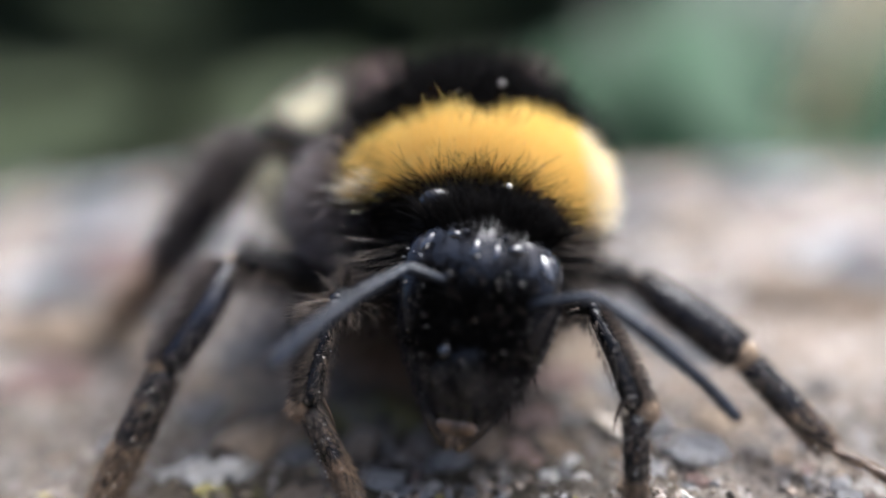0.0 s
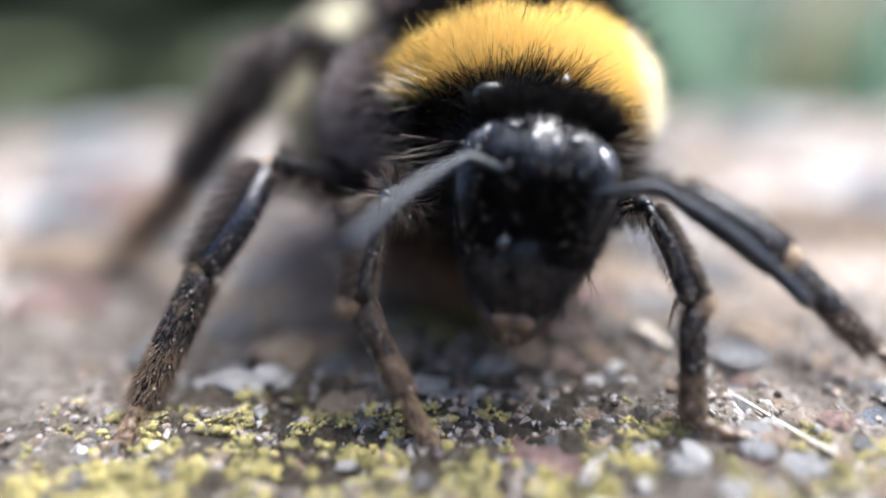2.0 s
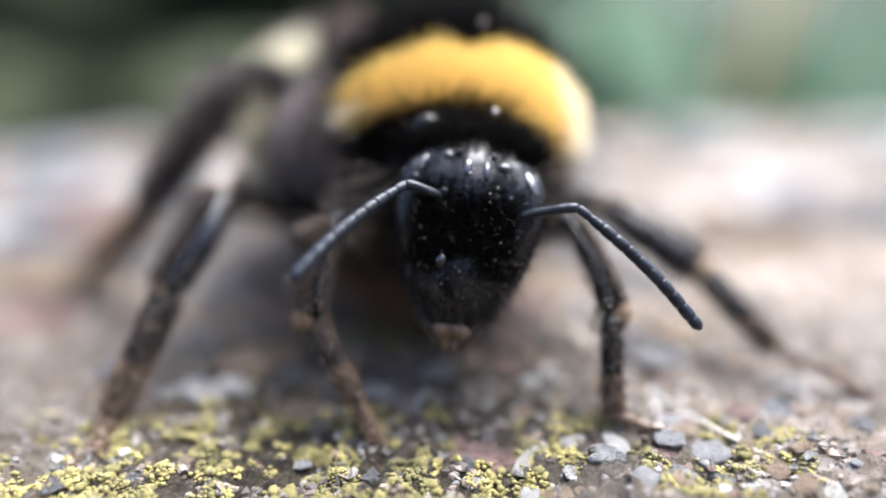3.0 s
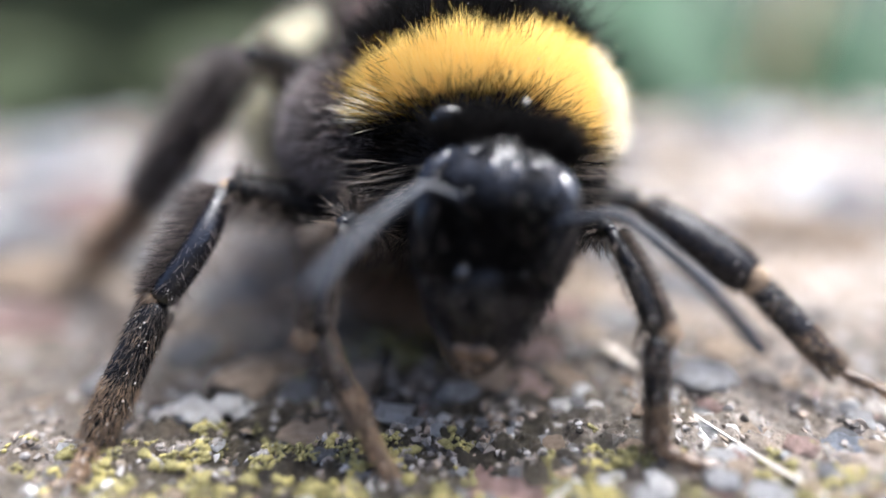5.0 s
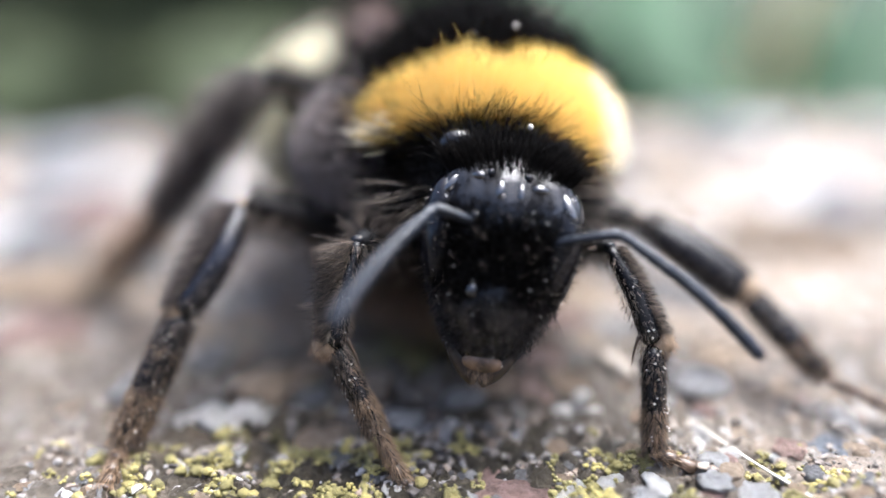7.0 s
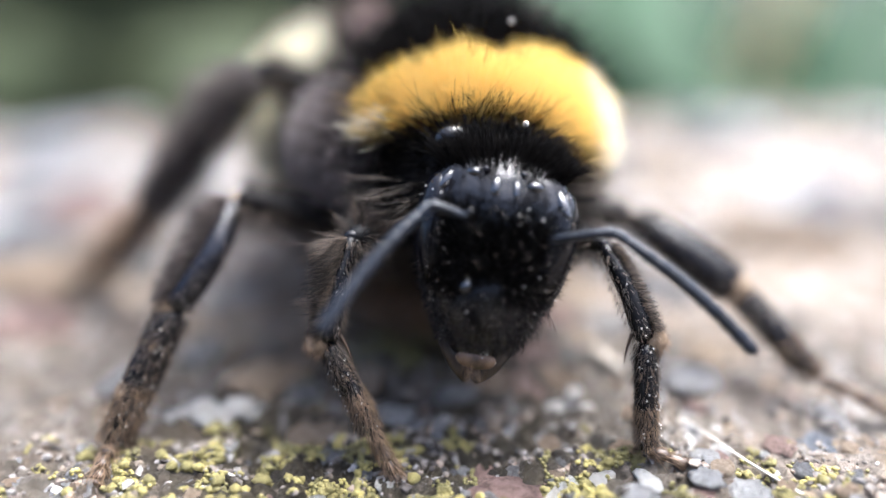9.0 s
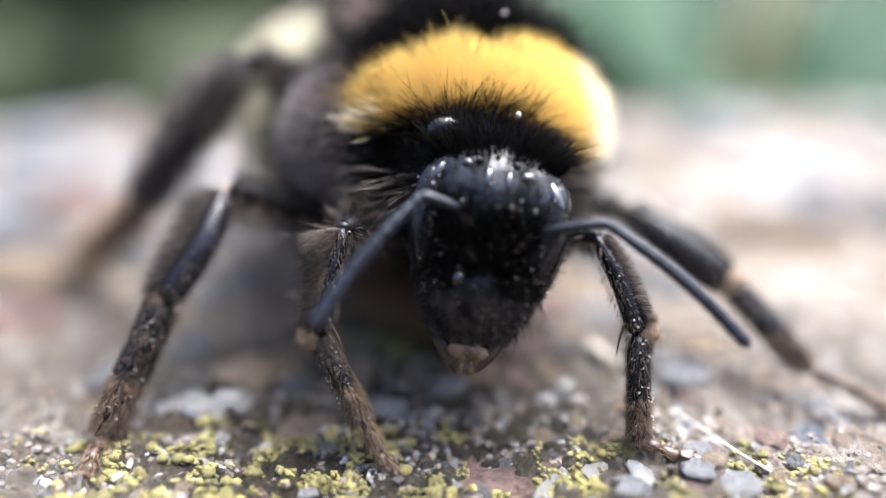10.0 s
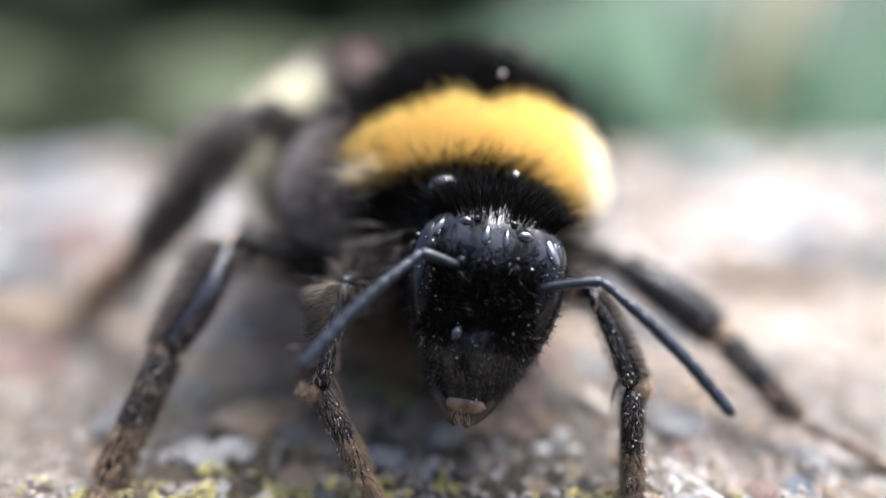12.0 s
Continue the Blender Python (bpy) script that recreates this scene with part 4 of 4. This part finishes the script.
hind = leg((-3.6, 27.6, 7.2), (-6.3, 25.6, 9.1), (-10.35, 25.2, 4.3), (-13.7, 27.3, 1.4), (-15.9, 29.5, 0.25), (-0.2, -0.8, 0.5), (0.46, 0.46, 0.5), 3800, 1.05, False, H_TIBIA, (-0.6, -0.6, 0.6), (0.7, 1.0, 1.0, 0.7))
r, d, tt = along_tube(1500, (-10.35, 25.2, 4.3), (-13.7, 27.3, 1.4), 0.4, 0.5)
bee_part("foot_fringe", coat(r, d + tt * 0.5 + rng.normal(size=r.shape) * 0.25, rng.uniform(0.3, 0.8, len(r)), 0.012), H_GOLD, hind, "brown fringe of hair on the foot", "stuff")

r, d, tt = along_tube(2600, (-6.3, 25.6, 9.1), (-10.35, 25.2, 4.3), 0.4, 0.5)
grow = np.interp(((r - np.array([-6.3, 25.6, 9.1])) @ tt) / 6.3, [0, 0.15, 0.5, 1], [0.7, 1.5, 1.3, 0.6]) * np.where(d[:, 0] < 0, 1.2, 0.45)
bee_part("shin_fringe", coat(r, d + tt * 0.3 + rng.normal(size=r.shape) * 0.22, rng.uniform(0.4, 1.2, len(r)) * grow, 0.012), H_TIBIA, hind, "loose grey-brown fringe on the shin", "stuff")

# pollen and dust
n = 62
s, a = rng.uniform(0.14, 0.95, n), rng.uniform(0.1, np.pi - 0.1, n)
r = head_at(s, a, 0.12)
specks = [ball(q, (k, k, k * 0.8), None, 7, 5) for q, k in zip(r, rng.uniform(0.012, 0.03, n))]
p, nn = on_ellipsoid(90, TH_C, TH_R + 1.15, AX)
p = p[(p[:, 1] < 24) & (p[:, 2] > 6)]
specks += [ball(q, (k, k, k), None, 7, 5) for q, k in zip(p, rng.uniform(0.01, 0.025, len(p)))]
specks.append(ball((1.95, 20.3, 8.75), (0.08, 0.06, 0.09), None, 8, 6))
specks.append(ball((1.75, 23.4, 10.9), (0.08, 0.07, 0.07), None, 8, 6))
bee_part("pollen_dust", joined(specks), M_DUST, head, "pale specks of dust, pollen and painted glints", "stuff")

# ---------------------------------------------------------------- behind the stone
def leaf_mesh(length, width, droop, cup):
    N, K = 16, 9
    top = []
    for i in range(N + 1):
        s = i / N
        half = width / 2 * math.sin(math.pi * min(1, s * 0.97 + 0.03)) ** 0.75
        for k in range(K):
            q = k / (K - 1) * 2 - 1
            top.append((half * q, s * length, -droop * s * s + cup * half * abs(q) + 0.02 * width * math.sin(s * 14) * abs(q)))
    top = np.array(top)
    bot = top - np.array([0, 0, 0.4])
    m0 = len(top)
    f = []
    for i in range(N):
        for k in range(K - 1):
            q = [i * K + k, i * K + k + 1, (i + 1) * K + k + 1, (i + 1) * K + k]
            f.append(q)
            f.append([x + m0 for x in q[::-1]])
    rim = [i * K for i in range(N + 1)] + [N * K + k for k in range(1, K)] + [i * K + K - 1 for i in range(N - 1, -1, -1)] + [k for k in range(K - 2, 0, -1)]
    for x, y in zip(rim, rim[1:] + rim[:1]):
        f.append([x, x + m0, y + m0, y])
    return np.vstack([top, bot]), f


def plant(at, leaves, material, label):
    """A low plant: leaves are (turn, rise, length, width) round its foot."""
    at = np.array(at, float)
    pl = thing("broadleaf_plant", at, label, "plant", "plants behind the stone")
    for turn, rise, base_h, length, width in leaves:
        v, f = leaf_mesh(length, width, length * 0.25, 0.25)
        r = np.array(Euler((radians(rise), 0, radians(turn))).to_matrix())
        v = v @ r.T + at + np.array([0, 0, base_h])
        part("leaf", v, f, material, pl, at)
        stem = curve_points([at, at + np.array([0, 0, base_h * 0.6]), at + np.array([0, 0, base_h])], 8)
        sv, sf = tube(stem, np.full(8, 1.2), 8, side=(1, 0, 0))
        part("stem", sv, sf, material, pl, at)
    return pl


plant((60, 178, -90), [(172, -4, 86, 74, 64), (205, -2, 80, 70, 60), (150, 0, 78, 70, 58), (110, 10, 70, 70, 50), (235, 5, 72, 60, 50)], L_BRIGHT, "bright green broad-leaved plant behind the stone")
plant((80, 216, -90), [(160, 0, 96, 80, 66), (200, -4, 88, 80, 60), (130, 5, 80, 80, 60), (180, 0, 90, 80, 66)], L_SAGE, "grey-green broad-leaved plant behind the stone")
plant((-95, 215, -90), [(170, 10, 62, 90, 70), (210, 5, 56, 90, 66), (130, 12, 60, 90, 60), (255, 10, 50, 80, 60)], L_DULL, "dull green plant with shade put into its colour")
plant((-35, 240, -90), [(180, 10, 60, 90, 64), (225, 10, 56, 90, 60), (135, 10, 55, 80, 55)], L_DULL, "dull green plant with shade put into its colour")
plant((-165, 230, -90), [(160, 10, 62, 90, 70), (110, 5, 56, 90, 66), (200, 12, 60, 90, 60)], L_DULL, "dull green plant with shade put into its colour")
plant((-245, 250, -90), [(150, 10, 78, 110, 84), (100, 5, 66, 100, 76), (200, 12, 84, 110, 80), (230, 8, 70, 100, 80)], L_DULL, "dull green plant with shade put into its colour")
for px, py in ((-150, 310), (-55, 330), (30, 345), (125, 330)):
    plant((px, py, -90), [(170, 12, 104, 100, 80), (215, 8, 92, 100, 76), (135, 10, 112, 100, 80), (185, 16, 128, 90, 70)], L_MID, "dark green plant with deep shade put into its colour")
stalk = curve_points([(39, 124, -90), (43.4, 126, -50), (48.4, 128, -22), (57.4, 133, 8)], 16)
sv, sf = tube(stalk, np.linspace(3.6, 2.8, 16), 10, side=(1, 0, 0))
sk = thing("dry_stalk", (39, 124, -90), "dry tan plant stalk behind the stone", "stalk")
part("stem", sv, sf, L_STALK, sk, (39, 124, -90))
for k in (4, 11):
    part("node", *ball(stalk[k], (4.1, 4.1, 2.0), None, 16, 10), L_STALK, sk, (39, 124, -90))


def hedge():
    # hedge added to darken the far background
    at = np.array([0.0, 520.0, -90.0])
    hd = thing("hedge", at, "dense leafy hedge added as a dark backdrop", "hedge")
    r = np.random.default_rng(3)
    vs, fs, n0 = [], [], 0
    for _ in range(2600):
        w, l = r.uniform(12, 26), r.uniform(22, 44)
        e = np.array(Euler((r.uniform(-1.2, 1.2), r.uniform(-0.8, 0.8), r.uniform(0, 6.3))).to_matrix())
        c = np.array([r.uniform(-620, 620), 500 + r.uniform(-25, 60), -90 + 330 * r.random()])
        q = np.array([(0, 0, 0), (w / 2, l * 0.4, 3), (0, l, -4), (-w / 2, l * 0.4, 3), (0, l * 0.45, -2)])
        q = np.vstack([q, q - np.array([0, 0, 0.4])]) @ e.T + c
        vs.append(q)
        fs += [[i + n0 for i in k] for k in ([0, 1, 4], [1, 2, 4], [2, 3, 4], [3, 0, 4], [6, 5, 9], [7, 6, 9], [8, 7, 9], [5, 8, 9], [0, 5, 6, 1], [1, 6, 7, 2], [2, 7, 8, 3], [3, 8, 5, 0])]
        n0 += 10
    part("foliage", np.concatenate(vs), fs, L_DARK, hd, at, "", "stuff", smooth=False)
    # near-black box that stands for the shade between the leaves
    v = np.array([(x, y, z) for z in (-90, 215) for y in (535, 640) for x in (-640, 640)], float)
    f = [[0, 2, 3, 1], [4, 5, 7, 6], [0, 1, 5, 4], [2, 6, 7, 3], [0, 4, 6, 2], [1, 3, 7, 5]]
    part("painted_shade_core", v, f, M_SOIL, hd, at, "", "", False)


hedge()


def light_blocking_wall():
    # unseen wall behind the camera, added to darken reflections and front light
    x0, x1, y0, y1, z0, z1 = -2500, 2500, -820, -640, -90, 480
    v = np.array([(x, y, z) for z in (z0, z1) for y in (y0, y1) for x in (x0, x1)], float)
    f = [[0, 2, 3, 1], [4, 5, 7, 6], [0, 1, 5, 4], [2, 6, 7, 3], [0, 4, 6, 2], [1, 3, 7, 5]]
    return tagged(part("light_blocking_wall", v, f, M_WALL, None, smooth=False), "unseen dark wall added to block sky light and reflections", "wall", "", "structure")


light_blocking_wall()


# ---------------------------------------------------------------- small things on the stone
def fibre(ctrl, r, label):
    pts = curve_points(ctrl, 24)
    v, f = tube(pts, np.full(24, r), 8)
    o = np.array(ctrl[0], float)
    ob = part("plant_fibre", v, f, M_DUST, None, o)
    ob.location = Vector(o) * MM
    return tagged(ob, label, "fibre", "fibres")


fibre([(6.3, 19.35, 0.25), (7.1, 18.0, 0.32), (8.05, 16.6, 0.32), (9.1, 15.5, 0.2)], 0.035, "long white plant fibre lying on the stone")
fibre([(6.32, 19.3, 0.25), (6.6, 18.3, 0.3), (6.95, 17.05, 0.2)], 0.03, "short white plant fibre lying on the stone")
fibre([(6.35, 19.3, 0.22), (6.9, 18.1, 0.26), (7.5, 16.9, 0.15)], 0.022, "short white plant fibre lying on the stone")


def husk():
    pts = curve_points([(4.55, 21.75, 0.75), (4.8, 21.4, 0.75), (5.15, 21.1, 0.65), (5.5, 20.75, 0.5)], 16)
    v, f = tube(pts, np.interp(np.linspace(0, 1, 16), [0, 0.2, 0.5, 0.85, 1], [0.06, 0.2, 0.26, 0.2, 0.06]), 10, 0.35)
    o = np.array([4.7, 21.4, 0.0])
    ob = part("dry_husk", v, f, M_HUSK, None, o)
    ob.location = Vector(o) * MM
    return tagged(ob, "pale speckled dry plant husk on the stone", "husk")


husk()

# grains
shapes = []
for k in range(6):
    bm = bmesh.new()
    bmesh.ops.create_icosphere(bm, subdivisions=1, radius=1.0)
    for q in bm.verts:
        q.co *= 1 + 0.45 * (random.random() - 0.5)
    shapes.append((np.array([q.co[:] for q in bm.verts]), [[x.index for x in fc.verts] for fc in bm.faces]))
    bm.free()


def chip(seed):
    """A sharp-edged crystal: the hull of a few points."""
    r = random.Random(seed)
    bm = bmesh.new()
    for _ in range(11):
        bm.verts.new(Vector((r.gauss(0, 1), r.gauss(0, 1), r.gauss(0, 1))).normalized() * r.uniform(0.75, 1.1))
    hull = bmesh.ops.convex_hull(bm, input=bm.verts)
    bmesh.ops.delete(bm, geom=list({e for e in hull["geom_interior"] + hull["geom_unused"] if isinstance(e, bmesh.types.BMVert)}), context="VERTS")
    bm.verts.index_update()
    out = np.array([q.co[:] for q in bm.verts]), [[x.index for x in fc.verts] for fc in bm.faces]
    bm.free()
    return out


chips = [chip(k + 60) for k in range(14)]


def scatter(count, xr, yr, size, mask=None, sink=0.3, flat=0.7, shapes=shapes):
    vs, fs, n0 = [], [], 0
    while len(vs) < count:
        x, y = random.uniform(*xr), random.uniform(*yr)
        if mask and not mask(x, y):
            continue
        v, f = random.choice(shapes)
        k = random.uniform(*size) ** 1.0
        r = np.array(Euler((random.uniform(0, 6.3), random.uniform(0, 6.3), random.uniform(0, 6.3))).to_matrix())
        w = (v @ r.T) * k * np.array([1, 1, flat]) + np.array([x, y, rough_height(x, y) + k * sink])
        vs.append(w)
        fs += [[i + n0 for i in q] for q in f]
        n0 += len(v)
    return np.concatenate(vs), fs


v, f = scatter(2600, (-13, 13), (13.5, 25), (0.04, 0.15), None, -0.6, 0.8)
part("mineral_grains", v, f, M_GRAIN, slab, kind="stuff", smooth=False)


def crystals_here(x, y):
    return noise.noise((x * 0.55, y * 0.6, 31.0)) + 0.5 * noise.noise((x * 1.7, y * 1.8, 3.0)) > 0.12 - 0.12 * (x > -2)


v, f = scatter(3000, (-12, 12), (14.0, 23.5), (0.06, 0.26), crystals_here, -0.35, 0.8, chips)
part("crystal_chips", v, f, M_CRYSTAL, slab, label="glinting angular crystals in the stone", kind="stuff", smooth=False)


def lichen_here(x, y):
    k = 0.5 * noise.noise((x * 0.3, y * 0.4, 5.0)) + 0.7 * noise.noise((x * 0.95, y * 1.1, 2.0)) + 0.6 * noise.noise((x * 2.6, y * 2.8, 7.0))
    away = min(max(0, y - (17.4 if x < -1 else 16.9)) * 0.5, 0.32 + math.hypot(x - 0.8, (y - 20.3) * 1.3) * 0.22, math.hypot((x + 2.2) * 0.7, y - 22.4) * 0.3 - 0.25)
    return k > 0.0 + away + max(0, x - 3) * 0.035


lichen = thing("yellow_lichen", (0, 16, 0), "crusty yellow-green lichen patches on the stone", "lichen")
v, f = scatter(11000, (-12, 11), (13.6, 24.0), (0.025, 0.085), lichen_here, 0.1, 0.7)
part("lichen_crust", v, f, M_LICHEN, lichen, (0, 16, 0), "", "stuff")
LOBES = []
for k in range(6):
    me = bpy.data.meshes.new("lichen_lobe")
    me.from_pydata((shapes[k][0] * np.array([1, 1, 0.6])).tolist(), [], shapes[k][1])
    me.materials.append(M_LICHEN)
    me.shade_smooth()
    LOBES.append(me)
made = 0
while made < 300:
    x, y = random.uniform(-11, 10), random.uniform(14.2, 23.0)
    if not lichen_here(x, y):
        continue
    made += 1
    k = random.uniform(0.07, 0.22 if x < 0 else 0.16)
    ob = new("lichen_lobe", random.choice(LOBES))
    ob.parent = lichen
    ob.location = v3(x, y - 16, rough_height(x, y) + 0.1 * k)
    ob.rotation_euler = (0, 0, random.uniform(0, 6.3))
    ob.scale = (k * MM * random.uniform(0.8, 1.5), k * MM, k * MM)

# pebbles set in the stone
LUMPS = [lump(k, 0.75) for k in range(9)]
PLAIN = [lump(k + 20, 0.75, 0.3, 2) for k in range(6)]
SHARP = []
for k in range(8):
    me = bpy.data.meshes.new("crystal")
    me.from_pydata((chips[k][0] * np.array([1, 1, 0.7])).tolist(), [], chips[k][1])
    SHARP.append(me)
MADE = {}


def pebble(x, y, size, material, turn=0.0, tall=1.0, stretch=1.0, sink=0.0, pool=LUMPS):
    k = random.randrange(len(pool))
    key = (pool[k].name, material.name)
    if key not in MADE:
        me = pool[k].copy()
        me.materials.append(material)
        MADE[key] = me
    ob = new("pebble", MADE[key])
    ob.parent = slab
    ob.location = v3(x, y, rough_height(x, y) + size * sink * tall)
    ob.rotation_euler = (0, 0, turn)
    ob.scale = (size * MM * stretch, size * MM, size * MM * tall)
    return ob


for dx, dy, k in ((-0.75, 0.0, 0.42), (-0.25, 0.12, 0.55), (0.3, 0.05, 0.5), (0.8, 0.1, 0.42), (-0.05, -0.28, 0.4), (0.5, -0.3, 0.33), (-1.1, -0.2, 0.3), (1.15, 0.0, 0.28)):
    pebble(-7.3 + dx, 18.95 + dy, k * 0.85, P_WHITE, 4.0 * dx, 1.05, 1.25, 0.4)
pebble(-6.3, 20.6, 0.85, P_TAN, 0.4, 0.75, 1.25, 0.15)
pebble(1.4, 16.15, 1.0, P_PINK, 0.1, 0.4, 1.25, -0.2)
for x, y, k, mt in ((-1.55, 18.75, 0.6, P_PALE), (-0.95, 18.6, 0.5, P_PALE), (-1.2, 18.3, 0.42, P_GREY), (-0.5, 18.2, 0.4, P_PALE), (0.1, 18.0, 0.36, P_GREY), (-0.3, 18.75, 0.3, P_WHITE), (0.7, 18.5, 0.4, P_GREY), (1.5, 18.1, 0.36, P_PALE)):
    pebble(x, y, k, mt, 2.0 * x, 0.7, 1.3, 0.05, SHARP)
pebble(-3.9, 18.4, 0.7, P_TAN, 0.2, 0.4, 1.4)
pebble(2.6, 22.4, 1.0, P_PINK, 0.2, 0.4, 1.4)
pebble(6.6, 15.9, 0.42, P_PALE, 0.5, 0.6, 1.1, -0.1)
pebble(7.6, 15.5, 0.5, P_PALE, 0.1, 0.6, 1.15, -0.1)
pebble(9.1, 17.3, 0.45, P_PINK, 0.1, 0.7)
pebble(10.4, 17.5, 0.65, P_BLUE, 0.6, 0.6)
pebble(-5.2, 21.6, 0.8, P_TAN, 0.6, 0.5)
# mostly tan stones added here; their darker colour carries the bee's shade
for x, y, k, mt in ((4.4, 26.6, 1.3, P_TAN), (3.4, 24.6, 0.9, P_PINK), (6.2, 29.0, 1.6, P_TAN), (5.6, 24.6, 0.8, P_GREY), (2.2, 27.5, 1.2, P_TAN), (8.4, 27.2, 1.2, P_GREY), (4.2, 22.9, 0.6, P_TAN)):
    pebble(x, y, k, mt, x, 0.5, 1.3, -0.1)
for x, y, k, mt in ((-8.6, 22.6, 0.8, P_GREY), (-4.6, 20.2, 0.55, P_GREY), (-2.8, 20.6, 0.6, P_TAN), (1.0, 20.9, 0.7, P_TAN), (2.2, 20.6, 0.6, P_PINK), (3.3, 20.9, 0.55, P_TAN), (0.1, 19.8, 0.5, P_GREY), (6.4, 21.6, 0.6, P_GREY), (7.4, 20.2, 0.7, P_PALE), (8.9, 22.4, 0.8, P_TAN), (5.9, 19.4, 0.5, P_PALE), (-10.6, 20.9, 0.7, P_GREY)):
    pebble(x, y, k, mt, 1.7 * x, 0.55, 1.3, 0.0)
# stones added to lighten the bee's shadow between the left legs
for x, y, k, mt in ((-7.7, 29.0, 1.3, P_TAN), (-6.3, 26.3, 1.0, P_TAN), (-8.4, 26.4, 1.1, P_GREY), (-5.2, 24.4, 0.8, P_TAN), (-9.6, 24.2, 0.9, P_TAN)):
    pebble(x, y, k, mt, x, 0.45, 1.4, -0.05)
pebble(-15.6, 24.5, 1.4, P_PINK, 0.1, 0.5, 1.3)
pebble(-16.5, 28.2, 2.0, P_TAN, 0.1, 0.5, 1.4)
pebble(13.6, 32.2, 1.6, P_TAN, 0.1, 0.5, 1.4)
pebble(18.0, 47.2, 2.6, P_WHITE, 0.1, 0.55, 1.2)
pebble(19.0, 37.6, 2.0, P_WHITE, 0.3, 0.5, 1.4)
pebble(-24.0, 46.1, 2.4, P_PALE, 0.4, 0.4, 1.5)
pebble(-21.2, 46.5, 2.0, P_WHITE, 1.1, 0.4, 1.5)
pebble(-17.4, 42.1, 1.5, P_PALE, 2.0, 0.4, 1.5)
pebble(-20.9, 38.5, 1.6, P_WHITE, 0.2, 0.4, 1.5)
pebble(-11.4, 40.4, 1.6, P_WHITE, 0.9, 0.4, 1.5)
pebble(-9.8, 38.6, 1.2, P_PALE, 0.9, 0.4, 1.5)
for _ in range(85):
    pebble(random.uniform(2.0, 13), 14.0 + 6.0 * random.random() ** 1.7, random.uniform(0.14, 0.4), random.choice([P_WHITE, P_GREY, P_GREY, P_PALE, P_TAN, P_TAN, P_PINK]), random.uniform(0, 6), 0.75, random.uniform(1.0, 1.4), -0.2, PLAIN)
for _ in range(90):
    pebble(random.uniform(-12, 3), random.uniform(13.8, 19), random.uniform(0.12, 0.36), random.choice([P_GREY, P_GREY, P_GREY, P_TAN, P_TAN, P_PALE]), random.uniform(0, 6), 0.75, random.uniform(1.0, 1.5), -0.25, SHARP)
MIX = [P_GREY] * 10 + [P_WHITE] * 4 + [P_TAN] * 5 + [P_PINK]
for _ in range(110):
    pebble(random.uniform(-13, 13), random.uniform(14, 26), random.uniform(0.18, 0.5), random.choice(MIX), random.uniform(0, 6), 0.7, random.uniform(0.9, 1.6), -0.3, SHARP)
for _ in range(130):
    pebble(random.uniform(-34, 34), random.uniform(29, 50), random.uniform(0.7, 2.2), random.choice(MIX), random.uniform(0, 6), 0.8, random.uniform(0.9, 1.4), -0.2, PLAIN)


# ---------------------------------------------------------------- what moves
def aimed(flag, q):
    _, at, way = flag
    return Matrix.Translation(at) @ way.rotation_difference(Vector(q).normalized()).to_matrix().to_4x4()


def motions():
    """Both antennae feel about, turning at the elbow."""
    left = [
        (0.0, -0.665, -0.698, -0.265), (0.5, -0.628, -0.751, -0.203), (1.0, -0.599, -0.777, -0.194), (1.5, -0.581, -0.793, -0.183),
        (2.0, -0.597, -0.766, -0.24), (2.5, -0.609, -0.722, -0.327), (3.0, -0.649, -0.677, -0.346), (3.2, -0.655, -0.646, -0.392),
        (4.8, -0.582, -0.754, -0.303), (5.0, -0.544, -0.794, -0.27), (5.5, -0.497, -0.84, -0.218), (6.0, -0.517, -0.819, -0.247),
        (6.5, -0.546, -0.766, -0.338), (7.0, -0.535, -0.774, -0.339), (7.5, -0.565, -0.721, -0.401), (7.7, -0.564, -0.708, -0.425),
        (9.3, -0.613, -0.585, -0.531), (9.5, -0.595, -0.628, -0.502), (10.0, -0.62, -0.495, -0.609), (10.5, -0.615, -0.516, -0.596),
        (11.0, -0.606, -0.567, -0.558), (11.5, -0.625, -0.502, -0.598), (12.0, -0.696, -0.493, -0.522)]
    right = [
        (0.0, 0.752, -0.157, -0.64), (0.5, 0.776, -0.159, -0.61), (1.0, 0.767, -0.131, -0.628), (1.5, 0.779, -0.145, -0.61),
        (2.0, 0.79, -0.186, -0.585), (2.5, 0.76, -0.215, -0.614), (3.0, 0.698, -0.287, -0.656), (3.2, 0.706, -0.269, -0.655),
        (4.8, 0.72, -0.256, -0.645), (5.0, 0.708, -0.308, -0.635), (5.5, 0.718, -0.313, -0.622), (6.5, 0.725, -0.319, -0.61),
        (7.0, 0.744, -0.303, -0.596), (7.5, 0.757, -0.31, -0.57), (7.7, 0.763, -0.274, -0.586), (9.3, 0.75, -0.294, -0.592),
        (9.5, 0.741, -0.303, -0.6), (10.0, 0.752, -0.299, -0.587), (10.5, 0.746, -0.289, -0.6), (11.0, 0.737, -0.309, -0.601),
        (11.5, 0.742, -0.298, -0.601), (12.0, 0.687, -0.402, -0.605)]
    walk(FLAG_A[0], [(t, aimed(FLAG_A, q)) for t, *q in left])
    walk(FLAG_B[0], [(t, aimed(FLAG_B, q)) for t, *q in right])


motions()
